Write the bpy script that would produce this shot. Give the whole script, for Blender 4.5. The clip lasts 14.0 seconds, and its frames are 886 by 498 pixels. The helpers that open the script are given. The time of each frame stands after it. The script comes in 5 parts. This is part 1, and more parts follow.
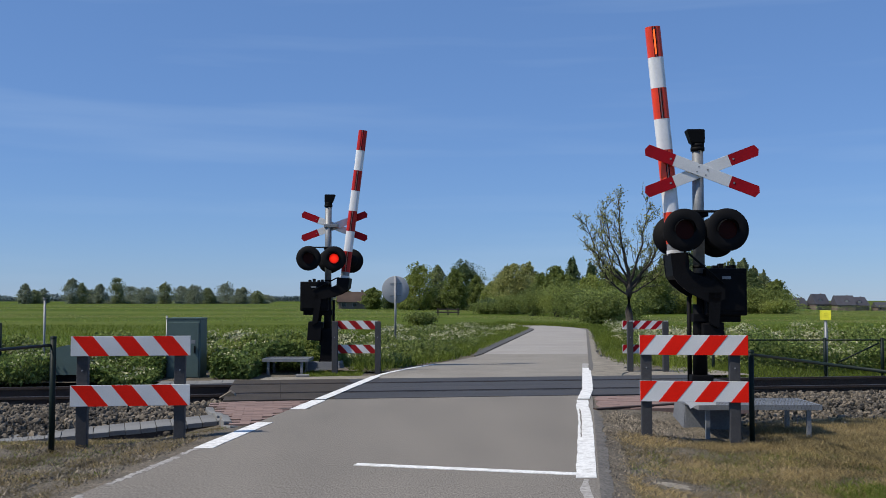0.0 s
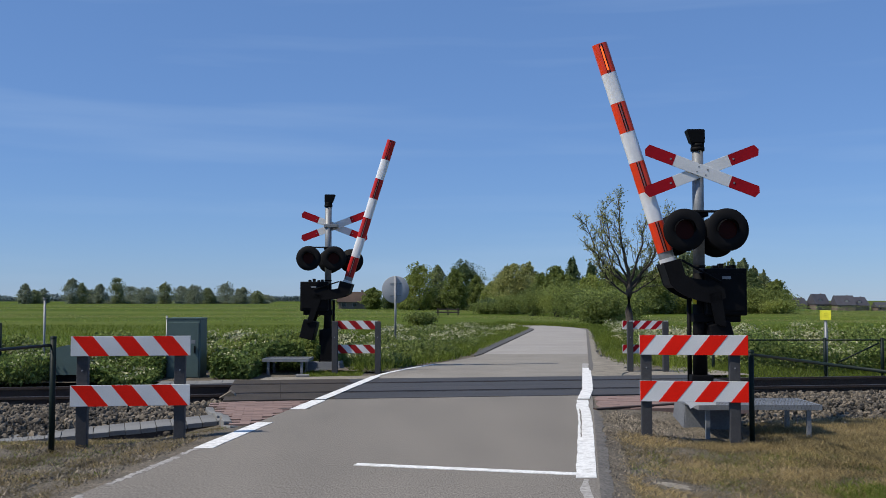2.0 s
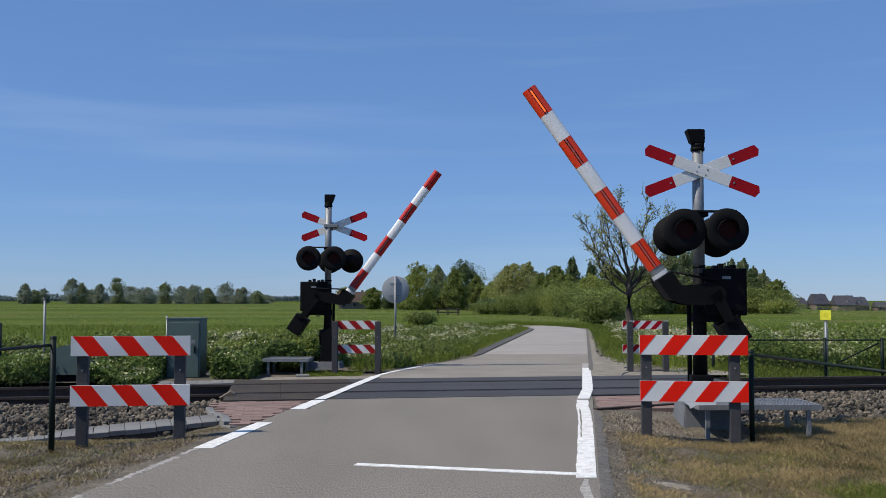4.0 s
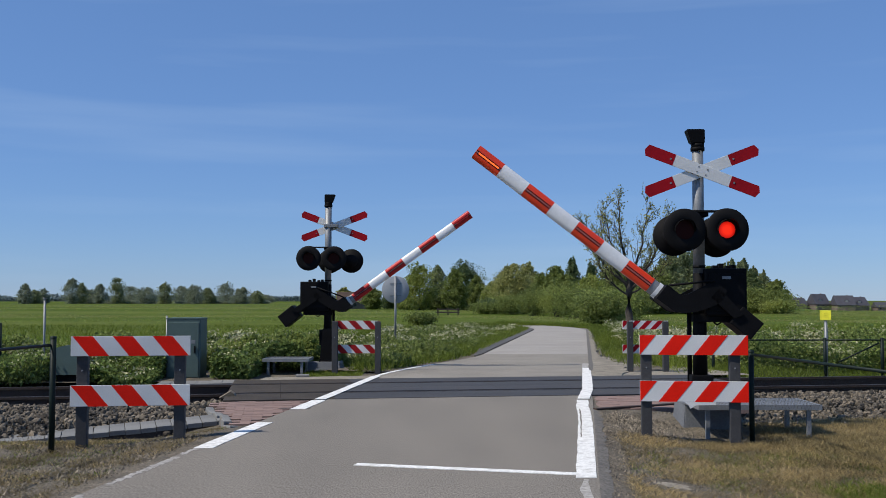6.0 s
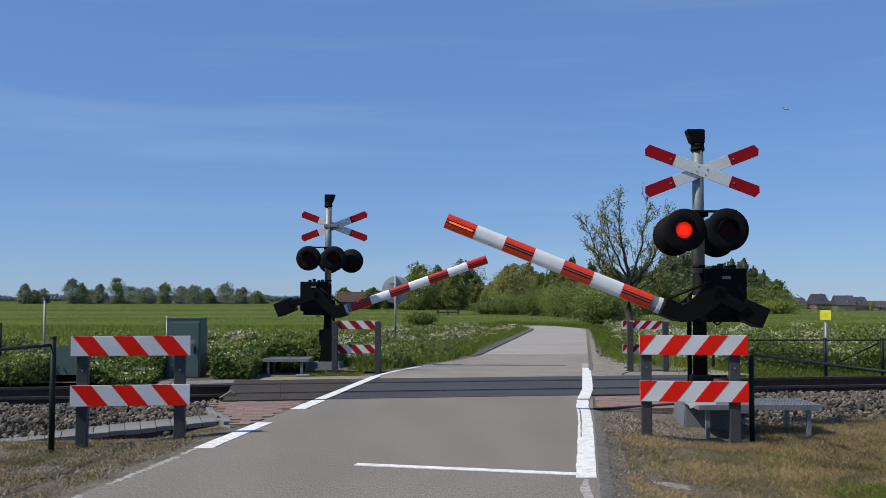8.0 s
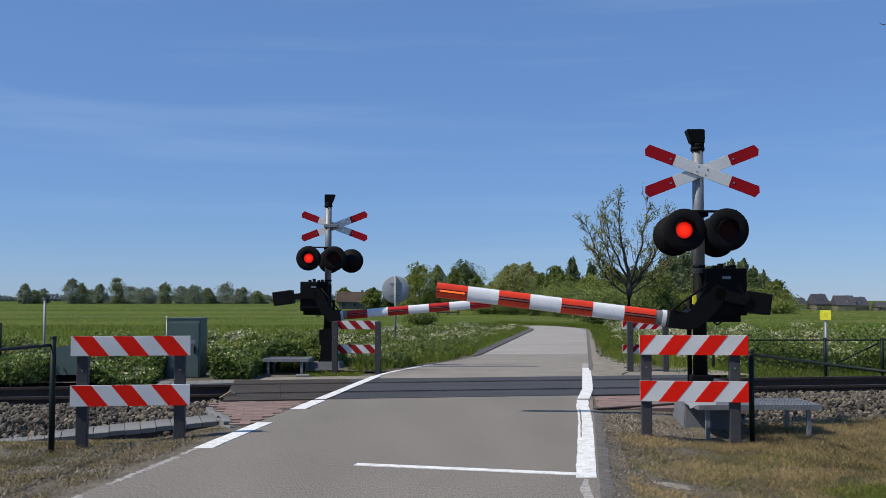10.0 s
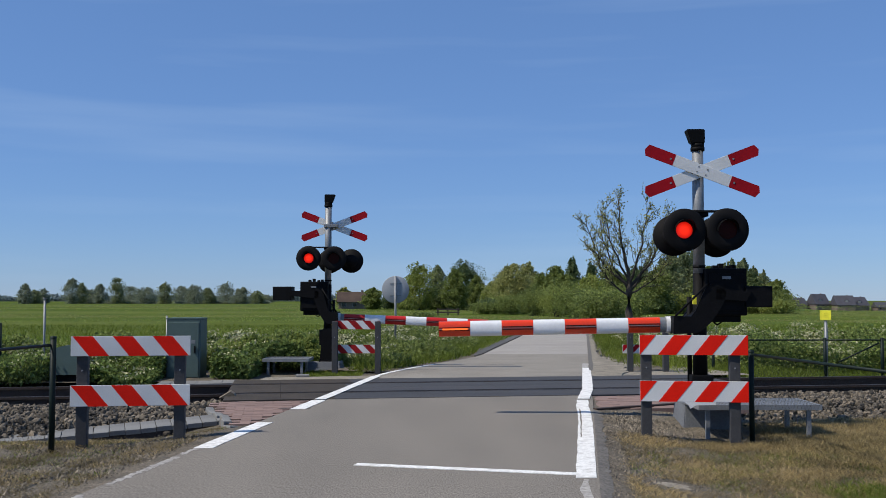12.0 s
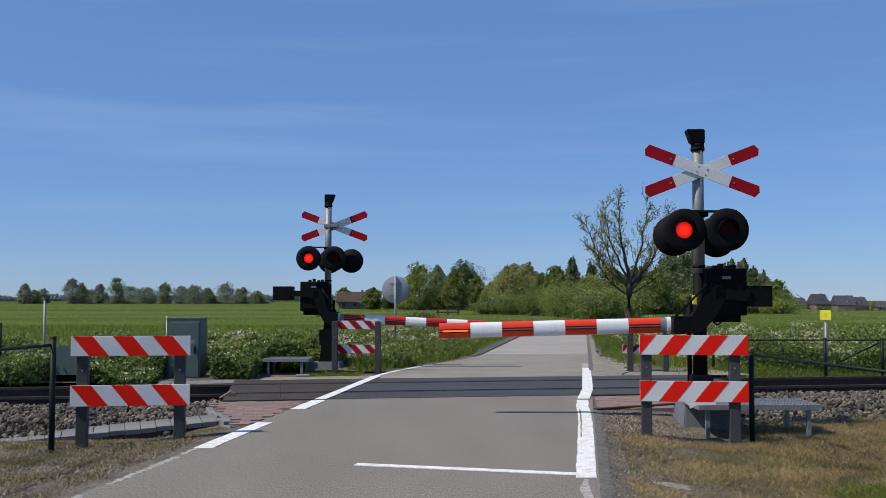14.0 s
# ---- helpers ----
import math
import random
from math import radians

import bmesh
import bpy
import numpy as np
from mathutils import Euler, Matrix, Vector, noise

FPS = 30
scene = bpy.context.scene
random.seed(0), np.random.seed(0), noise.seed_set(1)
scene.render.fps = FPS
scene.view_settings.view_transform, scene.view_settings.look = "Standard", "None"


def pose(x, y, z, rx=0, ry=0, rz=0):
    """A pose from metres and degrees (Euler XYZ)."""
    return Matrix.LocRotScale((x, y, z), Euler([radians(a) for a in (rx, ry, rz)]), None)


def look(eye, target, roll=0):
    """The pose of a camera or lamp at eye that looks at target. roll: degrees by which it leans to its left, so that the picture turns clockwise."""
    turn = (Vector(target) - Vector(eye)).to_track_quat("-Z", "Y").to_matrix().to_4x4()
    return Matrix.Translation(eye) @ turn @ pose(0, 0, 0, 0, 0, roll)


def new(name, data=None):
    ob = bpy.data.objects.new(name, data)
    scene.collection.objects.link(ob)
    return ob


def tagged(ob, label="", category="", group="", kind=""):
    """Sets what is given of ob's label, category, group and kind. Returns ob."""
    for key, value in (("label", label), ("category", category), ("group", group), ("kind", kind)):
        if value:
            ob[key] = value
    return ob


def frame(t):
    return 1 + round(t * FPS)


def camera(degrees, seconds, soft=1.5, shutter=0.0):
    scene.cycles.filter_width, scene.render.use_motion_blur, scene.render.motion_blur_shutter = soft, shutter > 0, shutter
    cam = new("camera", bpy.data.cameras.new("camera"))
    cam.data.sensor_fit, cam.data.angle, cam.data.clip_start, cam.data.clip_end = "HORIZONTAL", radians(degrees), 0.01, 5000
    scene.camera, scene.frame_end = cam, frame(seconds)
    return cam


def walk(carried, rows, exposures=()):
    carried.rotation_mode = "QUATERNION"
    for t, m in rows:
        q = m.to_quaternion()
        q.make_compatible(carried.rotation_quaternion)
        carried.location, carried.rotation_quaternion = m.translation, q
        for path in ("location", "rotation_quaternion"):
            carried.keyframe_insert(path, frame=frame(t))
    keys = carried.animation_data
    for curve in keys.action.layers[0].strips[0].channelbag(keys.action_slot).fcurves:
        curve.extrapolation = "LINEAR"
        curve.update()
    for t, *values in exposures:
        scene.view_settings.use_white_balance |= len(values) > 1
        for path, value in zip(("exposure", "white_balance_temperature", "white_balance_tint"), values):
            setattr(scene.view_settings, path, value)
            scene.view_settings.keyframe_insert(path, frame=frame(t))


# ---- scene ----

# ---- camera: a tripod beside the road, 1.24 m up ----
cam = camera(47.55, 14.0, soft=0.9)
STAND = pose(0, 0, 1.236, 92.895, 0, 0)
walk(cam, [(0.0, STAND), (14.0, STAND)], exposures=[(0.0, -0.07), (14.0, -0.07)])

# ---- sky and sun ----
SUN_TO = Vector((-0.75, -0.28, 1.0)).normalized()
world = bpy.data.worlds.new("sky")
scene.world = world
world.use_nodes = True
wn, wl = world.node_tree.nodes, world.node_tree.links
wn.clear()
sky = wn.new("ShaderNodeTexSky")
sky.sky_type = "NISHITA"
sky.sun_disc = False
sky.sun_elevation = math.asin(SUN_TO.z)
sky.sun_rotation = math.atan2(SUN_TO.x, SUN_TO.y)
sky.altitude = 700
sky.air_density, sky.dust_density, sky.ozone_density = 1.0, 0.05, 4.0
wtc = wn.new("ShaderNodeTexCoord")
wmap = wn.new("ShaderNodeMapping")
wmap.inputs["Scale"].default_value = (1.6, 1.6, 22.0)
wmap.inputs["Rotation"].default_value = (0.02, 0.05, 0.3)
wnoise = wn.new("ShaderNodeTexNoise")
wnoise.inputs["Scale"].default_value = 1.3
wnoise.inputs["Detail"].default_value = 6
wnoise.inputs["Roughness"].default_value = 0.45
wramp = wn.new("ShaderNodeValToRGB")
wramp.color_ramp.elements[0].position, wramp.color_ramp.elements[1].position = 0.5, 0.85
wramp.color_ramp.elements[1].color = (0.24, 0.24, 0.24, 1)
wmix = wn.new("ShaderNodeMixRGB")
wmix.inputs[2].default_value = (5.5, 7.2, 9.6, 1)
wbg = wn.new("ShaderNodeBackground")
wbg.inputs["Strength"].default_value = 0.09
wout = wn.new("ShaderNodeOutputWorld")
wl.new(wtc.outputs["Generated"], wmap.inputs["Vector"])
wl.new(wmap.outputs[0], wnoise.inputs["Vector"])
wl.new(wnoise.outputs["Fac"], wramp.inputs[0])
wl.new(wramp.outputs[0], wmix.inputs[0])
wtint = wn.new("ShaderNodeMixRGB")
wtint.blend_type = "MULTIPLY"
wtint.inputs[0].default_value = 1.0
wtint.inputs[2].default_value = (0.8, 0.96, 1.26, 1)
wl.new(sky.outputs[0], wtint.inputs[1])
wveil = wn.new("ShaderNodeMixRGB")
wveil.inputs[0].default_value = 0.45
wveil.inputs[2].default_value = (1.85, 3.68, 7.5, 1)
wl.new(wtint.outputs[0], wveil.inputs[1])
wl.new(wveil.outputs[0], wmix.inputs[1])
wl.new(wmix.outputs[0], wbg.inputs[0])
wl.new(wbg.outputs[0], wout.inputs[0])

sun_data = bpy.data.lights.new("sun", "SUN")
sun_data.energy, sun_data.angle, sun_data.color = 4.6, radians(0.53), (1.0, 0.925, 0.8)
sun = new("sun", sun_data)
sun.matrix_basis = look((0, 0, 40), tuple(Vector((0, 0, 40)) - SUN_TO))


# ---- materials ----
def surface(name, colour, rough=0.7, second=None, scale=4.0, fine=60.0, bump=0.25, metal=0.0, spread=0.12,
            object_random=0.0, island_random=0.0, translucent=0.0, coat=0.0, spec=0.5, depth=0.01, mid=0.5, stretch=(1, 1, 1)):
    """A surface with variation at two scales: broad patches towards a second colour, and a fine grain."""
    m = bpy.data.materials.new(name)
    m.use_nodes = True
    n, l = m.node_tree.nodes, m.node_tree.links
    b = n["Principled BSDF"]
    b.inputs["Roughness"].default_value = rough
    b.inputs["Metallic"].default_value = metal
    b.inputs["Specular IOR Level"].default_value = spec
    b.inputs["Coat Weight"].default_value = coat
    second = second or tuple(c * 0.72 for c in colour)
    tc = n.new("ShaderNodeTexCoord")
    big, small = n.new("ShaderNodeTexNoise"), n.new("ShaderNodeTexNoise")
    big.inputs["Scale"].default_value, big.inputs["Detail"].default_value = scale, 5
    small.inputs["Scale"].default_value, small.inputs["Detail"].default_value = fine, 3
    squeeze = n.new("ShaderNodeMapping")
    squeeze.inputs["Scale"].default_value = stretch
    l.new(tc.outputs["Object"], squeeze.inputs["Vector"])
    for t in (big, small):
        l.new(squeeze.outputs[0], t.inputs["Vector"])
    ramp = n.new("ShaderNodeValToRGB")
    ramp.color_ramp.elements[0].position, ramp.color_ramp.elements[1].position = mid - 0.16, mid + 0.2
    ramp.color_ramp.elements[0].color, ramp.color_ramp.elements[1].color = (*colour, 1), (*second, 1)
    l.new(big.outputs["Fac"], ramp.inputs[0])
    grain = n.new("ShaderNodeMapRange")
    grain.inputs[1].default_value, grain.inputs[2].default_value = 0.3, 0.7
    grain.inputs[3].default_value, grain.inputs[4].default_value = 1 - spread, 1 + spread
    l.new(small.outputs["Fac"], grain.inputs[0])
    value = grain.outputs[0]
    for amount, node, socket in ((object_random, "ShaderNodeObjectInfo", "Random"), (island_random, "ShaderNodeNewGeometry", "Random Per Island")):
        if amount:
            info = n.new(node)
            mr = n.new("ShaderNodeMapRange")
            mr.inputs[3].default_value, mr.inputs[4].default_value = 1 - amount, 1 + amount
            l.new(info.outputs[socket], mr.inputs[0])
            mu = n.new("ShaderNodeMath")
            mu.operation = "MULTIPLY"
            l.new(value, mu.inputs[0])
            l.new(mr.outputs[0], mu.inputs[1])
            value = mu.outputs[0]
    mix = n.new("ShaderNodeVectorMath")
    mix.operation = "SCALE"
    l.new(ramp.outputs[0], mix.inputs[0])
    l.new(value, mix.inputs["Scale"])
    l.new(mix.outputs[0], b.inputs["Base Color"])
    if bump:
        bp = n.new("ShaderNodeBump")
        bp.inputs["Strength"].default_value, bp.inputs["Distance"].default_value = bump, depth
        l.new(small.outputs["Fac"], bp.inputs["Height"])
        l.new(bp.outputs[0], b.inputs["Normal"])
    if translucent:
        tr = n.new("ShaderNodeBsdfTranslucent")
        ms = n.new("ShaderNodeMixShader")
        ms.inputs[0].default_value = translucent
        l.new(mix.outputs[0], tr.inputs[0])
        l.new(b.outputs[0], ms.inputs[1])
        l.new(tr.outputs[0], ms.inputs[2])
        l.new(ms.outputs[0], n["Material Output"].inputs[0])
    return m


ASPHALT = surface("asphalt", (0.212, 0.192, 0.164), 0.9, (0.176, 0.16, 0.138), 1.3, 95, 0, spread=0.4, spec=0.2, stretch=(1, 0.26, 1))
SAND = surface("pale dry sand", (0.29, 0.255, 0.2), 0.95, (0.17, 0.15, 0.115), 3.5, 45, 0.8, spread=0.35, depth=0.02)
ASPHALT_APRON = surface("bleached asphalt", (0.262, 0.24, 0.205), 0.9, (0.215, 0.197, 0.168), 1.2, 60, 0.2, spread=0.28, spec=0.2)
ASPHALT_FAR = surface("pale asphalt", (0.33, 0.305, 0.27), 0.9, (0.27, 0.25, 0.225), 0.7, 60, 0.3, spread=0.2)
RUBBER = surface("rubber panel", (0.036, 0.036, 0.039), 0.8, (0.056, 0.054, 0.054), 1.3, 60, 0.3, spread=0.25, stretch=(0.4, 1.6, 1))
DUSTY_RUBBER = surface("dusty brown rubber panel", (0.064, 0.054, 0.044), 0.9, (0.042, 0.037, 0.032), 2.2, 60, 0.4, spread=0.3, spec=0.2)
STAINED_SHADE = surface("stained concrete with shade in its colour", (0.06, 0.053, 0.05), 0.95, (0.038, 0.034, 0.032), 3, 40, 0.4, spread=0.25, spec=0.2)
GROOVE = surface("black groove", (0.008, 0.008, 0.009), 0.9, bump=0)
CONCRETE = surface("concrete", (0.2, 0.2, 0.193), 0.85, (0.145, 0.143, 0.137), 3, 55, 0.3, object_random=0.1)
EDGE_ASPHALT_EAST = surface("crumbled asphalt edge", (0.15, 0.137, 0.118), 0.9, (0.09, 0.083, 0.073), 7, 45, 0.5, spread=0.4)
EDGE_ASPHALT = surface("dark asphalt edge", (0.1, 0.097, 0.092), 0.9, (0.075, 0.073, 0.07), 3, 40, 0.2, spread=0.3)
PLINTH = surface("grey concrete", (0.15, 0.16, 0.175), 0.85, (0.115, 0.122, 0.135), 4, 50, 0.25)
BRICK = surface("red paving", (0.24, 0.155, 0.128), 0.9, (0.19, 0.135, 0.115), 6, 60, 0.3, object_random=0.14)
PAINT = surface("road paint", (0.76, 0.755, 0.725), 0.75, (0.42, 0.4, 0.37), 11, 40, 0.1, spread=0.15, mid=0.63)
WORN_PAINT = surface("worn road paint", (0.42, 0.4, 0.37), 0.85, (0.26, 0.243, 0.22), 16, 40, 0.2, spread=0.3)
WHITE = surface("white enamel", (0.78, 0.79, 0.8), 0.35, (0.7, 0.71, 0.72), 3, 40, 0.03, spread=0.04)
GREYWHITE = surface("white reflective sheet", (0.68, 0.69, 0.69), 0.45, (0.6, 0.61, 0.61), 3, 90, 0.05, spread=0.05)
RED = surface("red reflective sheet", (0.8, 0.014, 0.004), 0.5, (0.7, 0.012, 0.004), 3, 90, 0.05, spread=0.06, spec=0.15)
BOOM_RED = surface("glossy red boom sheet", (0.84, 0.05, 0.009), 0.3, (0.69, 0.045, 0.011), 4, 50, 0.08, spread=0.06)
FAR_RED = surface("faded red boom sheet", (0.5, 0.018, 0.016), 0.4, (0.42, 0.016, 0.016), 4, 50, 0.05, spread=0.06, spec=0.3)
CROSS_RED = surface("dark red enamel", (0.36, 0.005, 0.012), 0.5, (0.29, 0.005, 0.011), 4, 50, 0.03, spread=0.05, spec=0.15)
DIRTY_RED = surface("grimy red sheet", (0.33, 0.012, 0.014), 0.6, (0.24, 0.012, 0.014), 6, 60, 0.05, spread=0.1, spec=0.15)
BLACK = surface("black paint", (0.0035, 0.0035, 0.0042), 0.65, (0.006, 0.006, 0.007), 5, 50, 0.1, spread=0.2, spec=0.12)
MATT_BLACK = surface("matt black", (0.006, 0.006, 0.007), 0.7, bump=0.05, spec=0.15)
GALV = surface("galvanised steel", (0.27, 0.28, 0.29), 0.55, (0.2, 0.21, 0.22), 8, 60, 0.08, metal=0.45, spread=0.1)
GREEN_BOX = surface("green grey cabinet paint", (0.075, 0.115, 0.105), 0.5, (0.06, 0.095, 0.088), 3, 40, 0.05, spread=0.05)
FENCE_GREEN = surface("dark green coating", (0.008, 0.017, 0.014), 0.55, bump=0.05, spec=0.2)
POST_GREY = surface("grey recycled plastic post", (0.045, 0.046, 0.05), 0.75, (0.033, 0.034, 0.038), 6, 50, 0.2)
SOIL = surface("dry verge soil", (0.17, 0.143, 0.105), 0.95, (0.085, 0.071, 0.05), 2.4, 42, 1.0, spread=0.5, depth=0.04)
MEADOW = surface("meadow", (0.122, 0.142, 0.034), 0.95, (0.056, 0.09, 0.008), 0.045, 2.2, 0.5, spread=0.3, spec=0.05, mid=0.42, stretch=(0.16, 1, 1))
# Bed colour near black: the shade in the gaps between stones is painted in.
BALLAST_BED_SHADE = surface("ballast bed", (0.026, 0.022, 0.018), 0.95, (0.015, 0.013, 0.011), 8, 40, 0.9, spread=0.4, depth=0.04)
STONE = surface("ballast stone", (0.145, 0.118, 0.085), 0.9, (0.062, 0.054, 0.043), 3, 30, 0.3, island_random=0.85)
CLOD = surface("earth clod", (0.2, 0.17, 0.128), 0.95, (0.105, 0.088, 0.066), 3, 30, 0.3, island_random=0.65)
RAIL = surface("rusty rail steel", (0.05, 0.031, 0.022), 0.8, (0.032, 0.021, 0.016), 8, 60, 0.3)
RAIL_HEAD = surface("worn rail head", (0.05, 0.038, 0.03), 0.6, (0.036, 0.028, 0.023), 8, 60, 0.05, metal=0.3)
SLEEPER = surface("sleeper concrete", (0.2, 0.19, 0.175), 0.9)
LENS = bpy.data.materials.new("glowing red lens")
LENS.use_nodes = True
LENS.node_tree.nodes["Principled BSDF"].inputs["Base Color"].default_value = (0.25, 0.003, 0.001, 1)
ln, ll = LENS.node_tree.nodes, LENS.node_tree.links
l_co, l_len, l_ramp = ln.new("ShaderNodeTexCoord"), ln.new("ShaderNodeVectorMath"), ln.new("ShaderNodeValToRGB")
l_flat = ln.new("ShaderNodeVectorMath")
l_flat.operation, l_flat.inputs[1].default_value = "MULTIPLY", (10.5, 0, 10.5)
l_len.operation = "LENGTH"
l_ramp.color_ramp.elements[0].position, l_ramp.color_ramp.elements[0].color = 0.3, (1.0, 0.022, 0.003, 1)
l_ramp.color_ramp.elements[1].position, l_ramp.color_ramp.elements[1].color = 0.95, (0.3, 0.003, 0.001, 1)
ll.new(l_co.outputs["Object"], l_flat.inputs[0])
ll.new(l_flat.outputs[0], l_len.inputs[0])
ll.new(l_len.outputs["Value"], l_ramp.inputs[0])
ll.new(l_ramp.outputs[0], ln["Principled BSDF"].inputs["Emission Color"])
ln["Principled BSDF"].inputs["Emission Strength"].default_value = 1.25
STRIP = bpy.data.materials.new("glowing boom light strip")
STRIP.use_nodes = True
STRIP.node_tree.nodes["Principled BSDF"].inputs["Base Color"].default_value = (0.8, 0.05, 0.01, 1)
STRIP.node_tree.nodes["Principled BSDF"].inputs["Emission Color"].default_value = (1.0, 0.17, 0.02, 1)
STRIP.node_tree.nodes["Principled BSDF"].inputs["Emission Strength"].default_value = 1.1
DARK_LENS = surface("unlit dark red glass", (0.03, 0.003, 0.002), 0.3, bump=0, spec=0.08)
YELLOW = surface("yellow sign", (0.92, 0.86, 0.05), 0.5, bump=0)
SIGN_GREY = surface("grey sign back", (0.3, 0.32, 0.35), 0.5, (0.26, 0.28, 0.31), 3, 40, 0.03, spread=0.04)
BARK = surface("bark", (0.062, 0.05, 0.04), 0.95, (0.04, 0.034, 0.028), 6, 30, 0.6, spread=0.3)


def leaf_stuff(name, a, b, amount=0.35, trans=0.45):
    return surface(name, a, 0.65, b, 0.35, 3.0, 0, spread=0.15, island_random=amount, translucent=trans, spec=0.25)


LEAF_DARK = leaf_stuff("dark leaves", (0.135, 0.182, 0.075), (0.1, 0.142, 0.062), 0.25)
LEAF_MID = leaf_stuff("green leaves", (0.2, 0.24, 0.065), (0.145, 0.185, 0.052), 0.25)
LEAF_HERB = leaf_stuff("fresh herb leaves", (0.2, 0.26, 0.072), (0.115, 0.17, 0.046), 0.5)
LEAF_LIGHT = leaf_stuff("spring leaves", (0.3, 0.335, 0.085), (0.21, 0.255, 0.065), 0.25)
LEAF_YOUNG = leaf_stuff("young herb leaves", (0.29, 0.34, 0.095), (0.2, 0.25, 0.065), 0.35)
LEAF_OLIVE = leaf_stuff("olive spring leaves", (0.33, 0.335, 0.12), (0.25, 0.265, 0.1), 0.3)
LEAF_POPLAR = leaf_stuff("grey green leaves", (0.24, 0.275, 0.13), (0.18, 0.215, 0.11), 0.25)
GRASS = leaf_stuff("grass", (0.16, 0.2, 0.026), (0.088, 0.13, 0.017), 0.4, 0.4)
DRY_GRASS = leaf_stuff("dry grass", (0.42, 0.315, 0.15), (0.28, 0.22, 0.1), 0.45, 0.3)
BROWN_GRASS = leaf_stuff("withered brown grass", (0.2, 0.155, 0.08), (0.12, 0.1, 0.045), 0.45, 0.3)
FLOWER = leaf_stuff("white umbels", (0.5, 0.485, 0.3), (0.37, 0.38, 0.2), 0.25, 0.2)
ROOF_TILE = surface("dark roof tiles", (0.062, 0.062, 0.078), 0.7, (0.05, 0.046, 0.052), 0.6, 6, 0.3)
ROOF_BROWN = surface("brown roof tiles", (0.085, 0.06, 0.047), 0.85, (0.06, 0.043, 0.036), 0.6, 6, 0.3, spec=0.15)
HOUSE_BRICK = surface("house brick", (0.17, 0.135, 0.12), 0.9, (0.13, 0.1, 0.085), 0.6, 12, 0.2)
PANE = surface("window pane", (0.02, 0.025, 0.03), 0.1, bump=0)
FRAME_WHITE = surface("pale window frame", (0.35, 0.35, 0.34), 0.5, bump=0)


# ---- building helpers ----
def part(name, bm, material, parent=None, label=""):
    me = bpy.data.meshes.new(name)
    bm.to_mesh(me)
    bm.free()
    me.materials.append(material)
    ob = new(name, me)
    ob.parent = parent
    return tagged(ob, label)


def empty(name, m, label="", category="", group="", kind=""):
    ob = new(name)
    ob.empty_display_size = 0.1
    ob.matrix_basis = m
    return tagged(ob, label, category, group, kind)


def box(x0, x1, y0, y1, z0, z1, bevel=0.0, bm=None):
    bm = bm or bmesh.new()
    vs = [bm.verts.new((x, y, z)) for z in (z0, z1) for x, y in ((x0, y0), (x1, y0), (x1, y1), (x0, y1))]
    fs = [bm.faces.new([vs[i] for i in q]) for q in ((3, 2, 1, 0), (4, 5, 6, 7), (0, 1, 5, 4), (1, 2, 6, 5), (2, 3, 7, 6), (3, 0, 4, 7))]
    if bevel:
        edges = {e for f in fs for e in f.edges}
        bmesh.ops.bevel(bm, geom=list(edges), offset=bevel, segments=2, affect="EDGES", profile=0.6)
    return bm


def tube(a, b, r0, r1=None, n=12, bm=None):
    """A closed round bar from a to b."""
    bm = bm or bmesh.new()
    a, b = Vector(a), Vector(b)
    r1 = r0 if r1 is None else r1
    q = (b - a).to_track_quat("Z", "Y")
    rings = []
    for p, r in ((a, r0), (b, r1)):
        rings.append([bm.verts.new(p + q @ Vector((r * math.cos(2 * math.pi * i / n), r * math.sin(2 * math.pi * i / n), 0))) for i in range(n)])
    for i in range(n):
        f = bm.faces.new((rings[0][i], rings[0][(i + 1) % n], rings[1][(i + 1) % n], rings[1][i]))
        f.smooth = True
    bm.faces.new(rings[0][::-1])
    bm.faces.new(rings[1])
    return bm


def prism(outline, y0, y1, bm=None):
    """A plate whose outline lies in x and z, from y0 to y1."""
    bm = bm or bmesh.new()
    front = [bm.verts.new((x, y0, z)) for x, z in outline]
    back = [bm.verts.new((x, y1, z)) for x, z in outline]
    n = len(outline)
    bm.faces.new(front)
    bm.faces.new(back[::-1])
    for i in range(n):
        bm.faces.new((front[i], back[i], back[(i + 1) % n], front[(i + 1) % n]))
    bmesh.ops.recalc_face_normals(bm, faces=bm.faces[:])
    return bm


def lathe(profile, n=28, bm=None, at=(0, 0, 0)):
    """A turned shape round the y axis: rows of radius and y."""
    bm = bm or bmesh.new()
    rings = []
    for r, y in profile:
        rings.append([bm.verts.new((at[0] + r * math.cos(2 * math.pi * i / n), at[1] + y, at[2] + r * math.sin(2 * math.pi * i / n))) for i in range(n)])
    for k in range(len(rings) - 1):
        for i in range(n):
            f = bm.faces.new((rings[k][i], rings[k][(i + 1) % n], rings[k + 1][(i + 1) % n], rings[k + 1][i]))
            f.smooth = True
    bmesh.ops.recalc_face_normals(bm, faces=bm.faces[:])
    return bm


def sheet(name, polys, material, z=0.0, label="", kind="structure", category=""):
    """A flat slab from plan outlines."""
    bm = bmesh.new()
    for p in polys:
        bm.faces.new([bm.verts.new((x, y, z)) for x, y in p])
    bmesh.ops.recalc_face_normals(bm, faces=bm.faces[:])
    for f in bm.faces:
        if f.normal.z < 0:
            f.normal_flip()
    return tagged(part(name, bm, material), label, category, kind=kind)


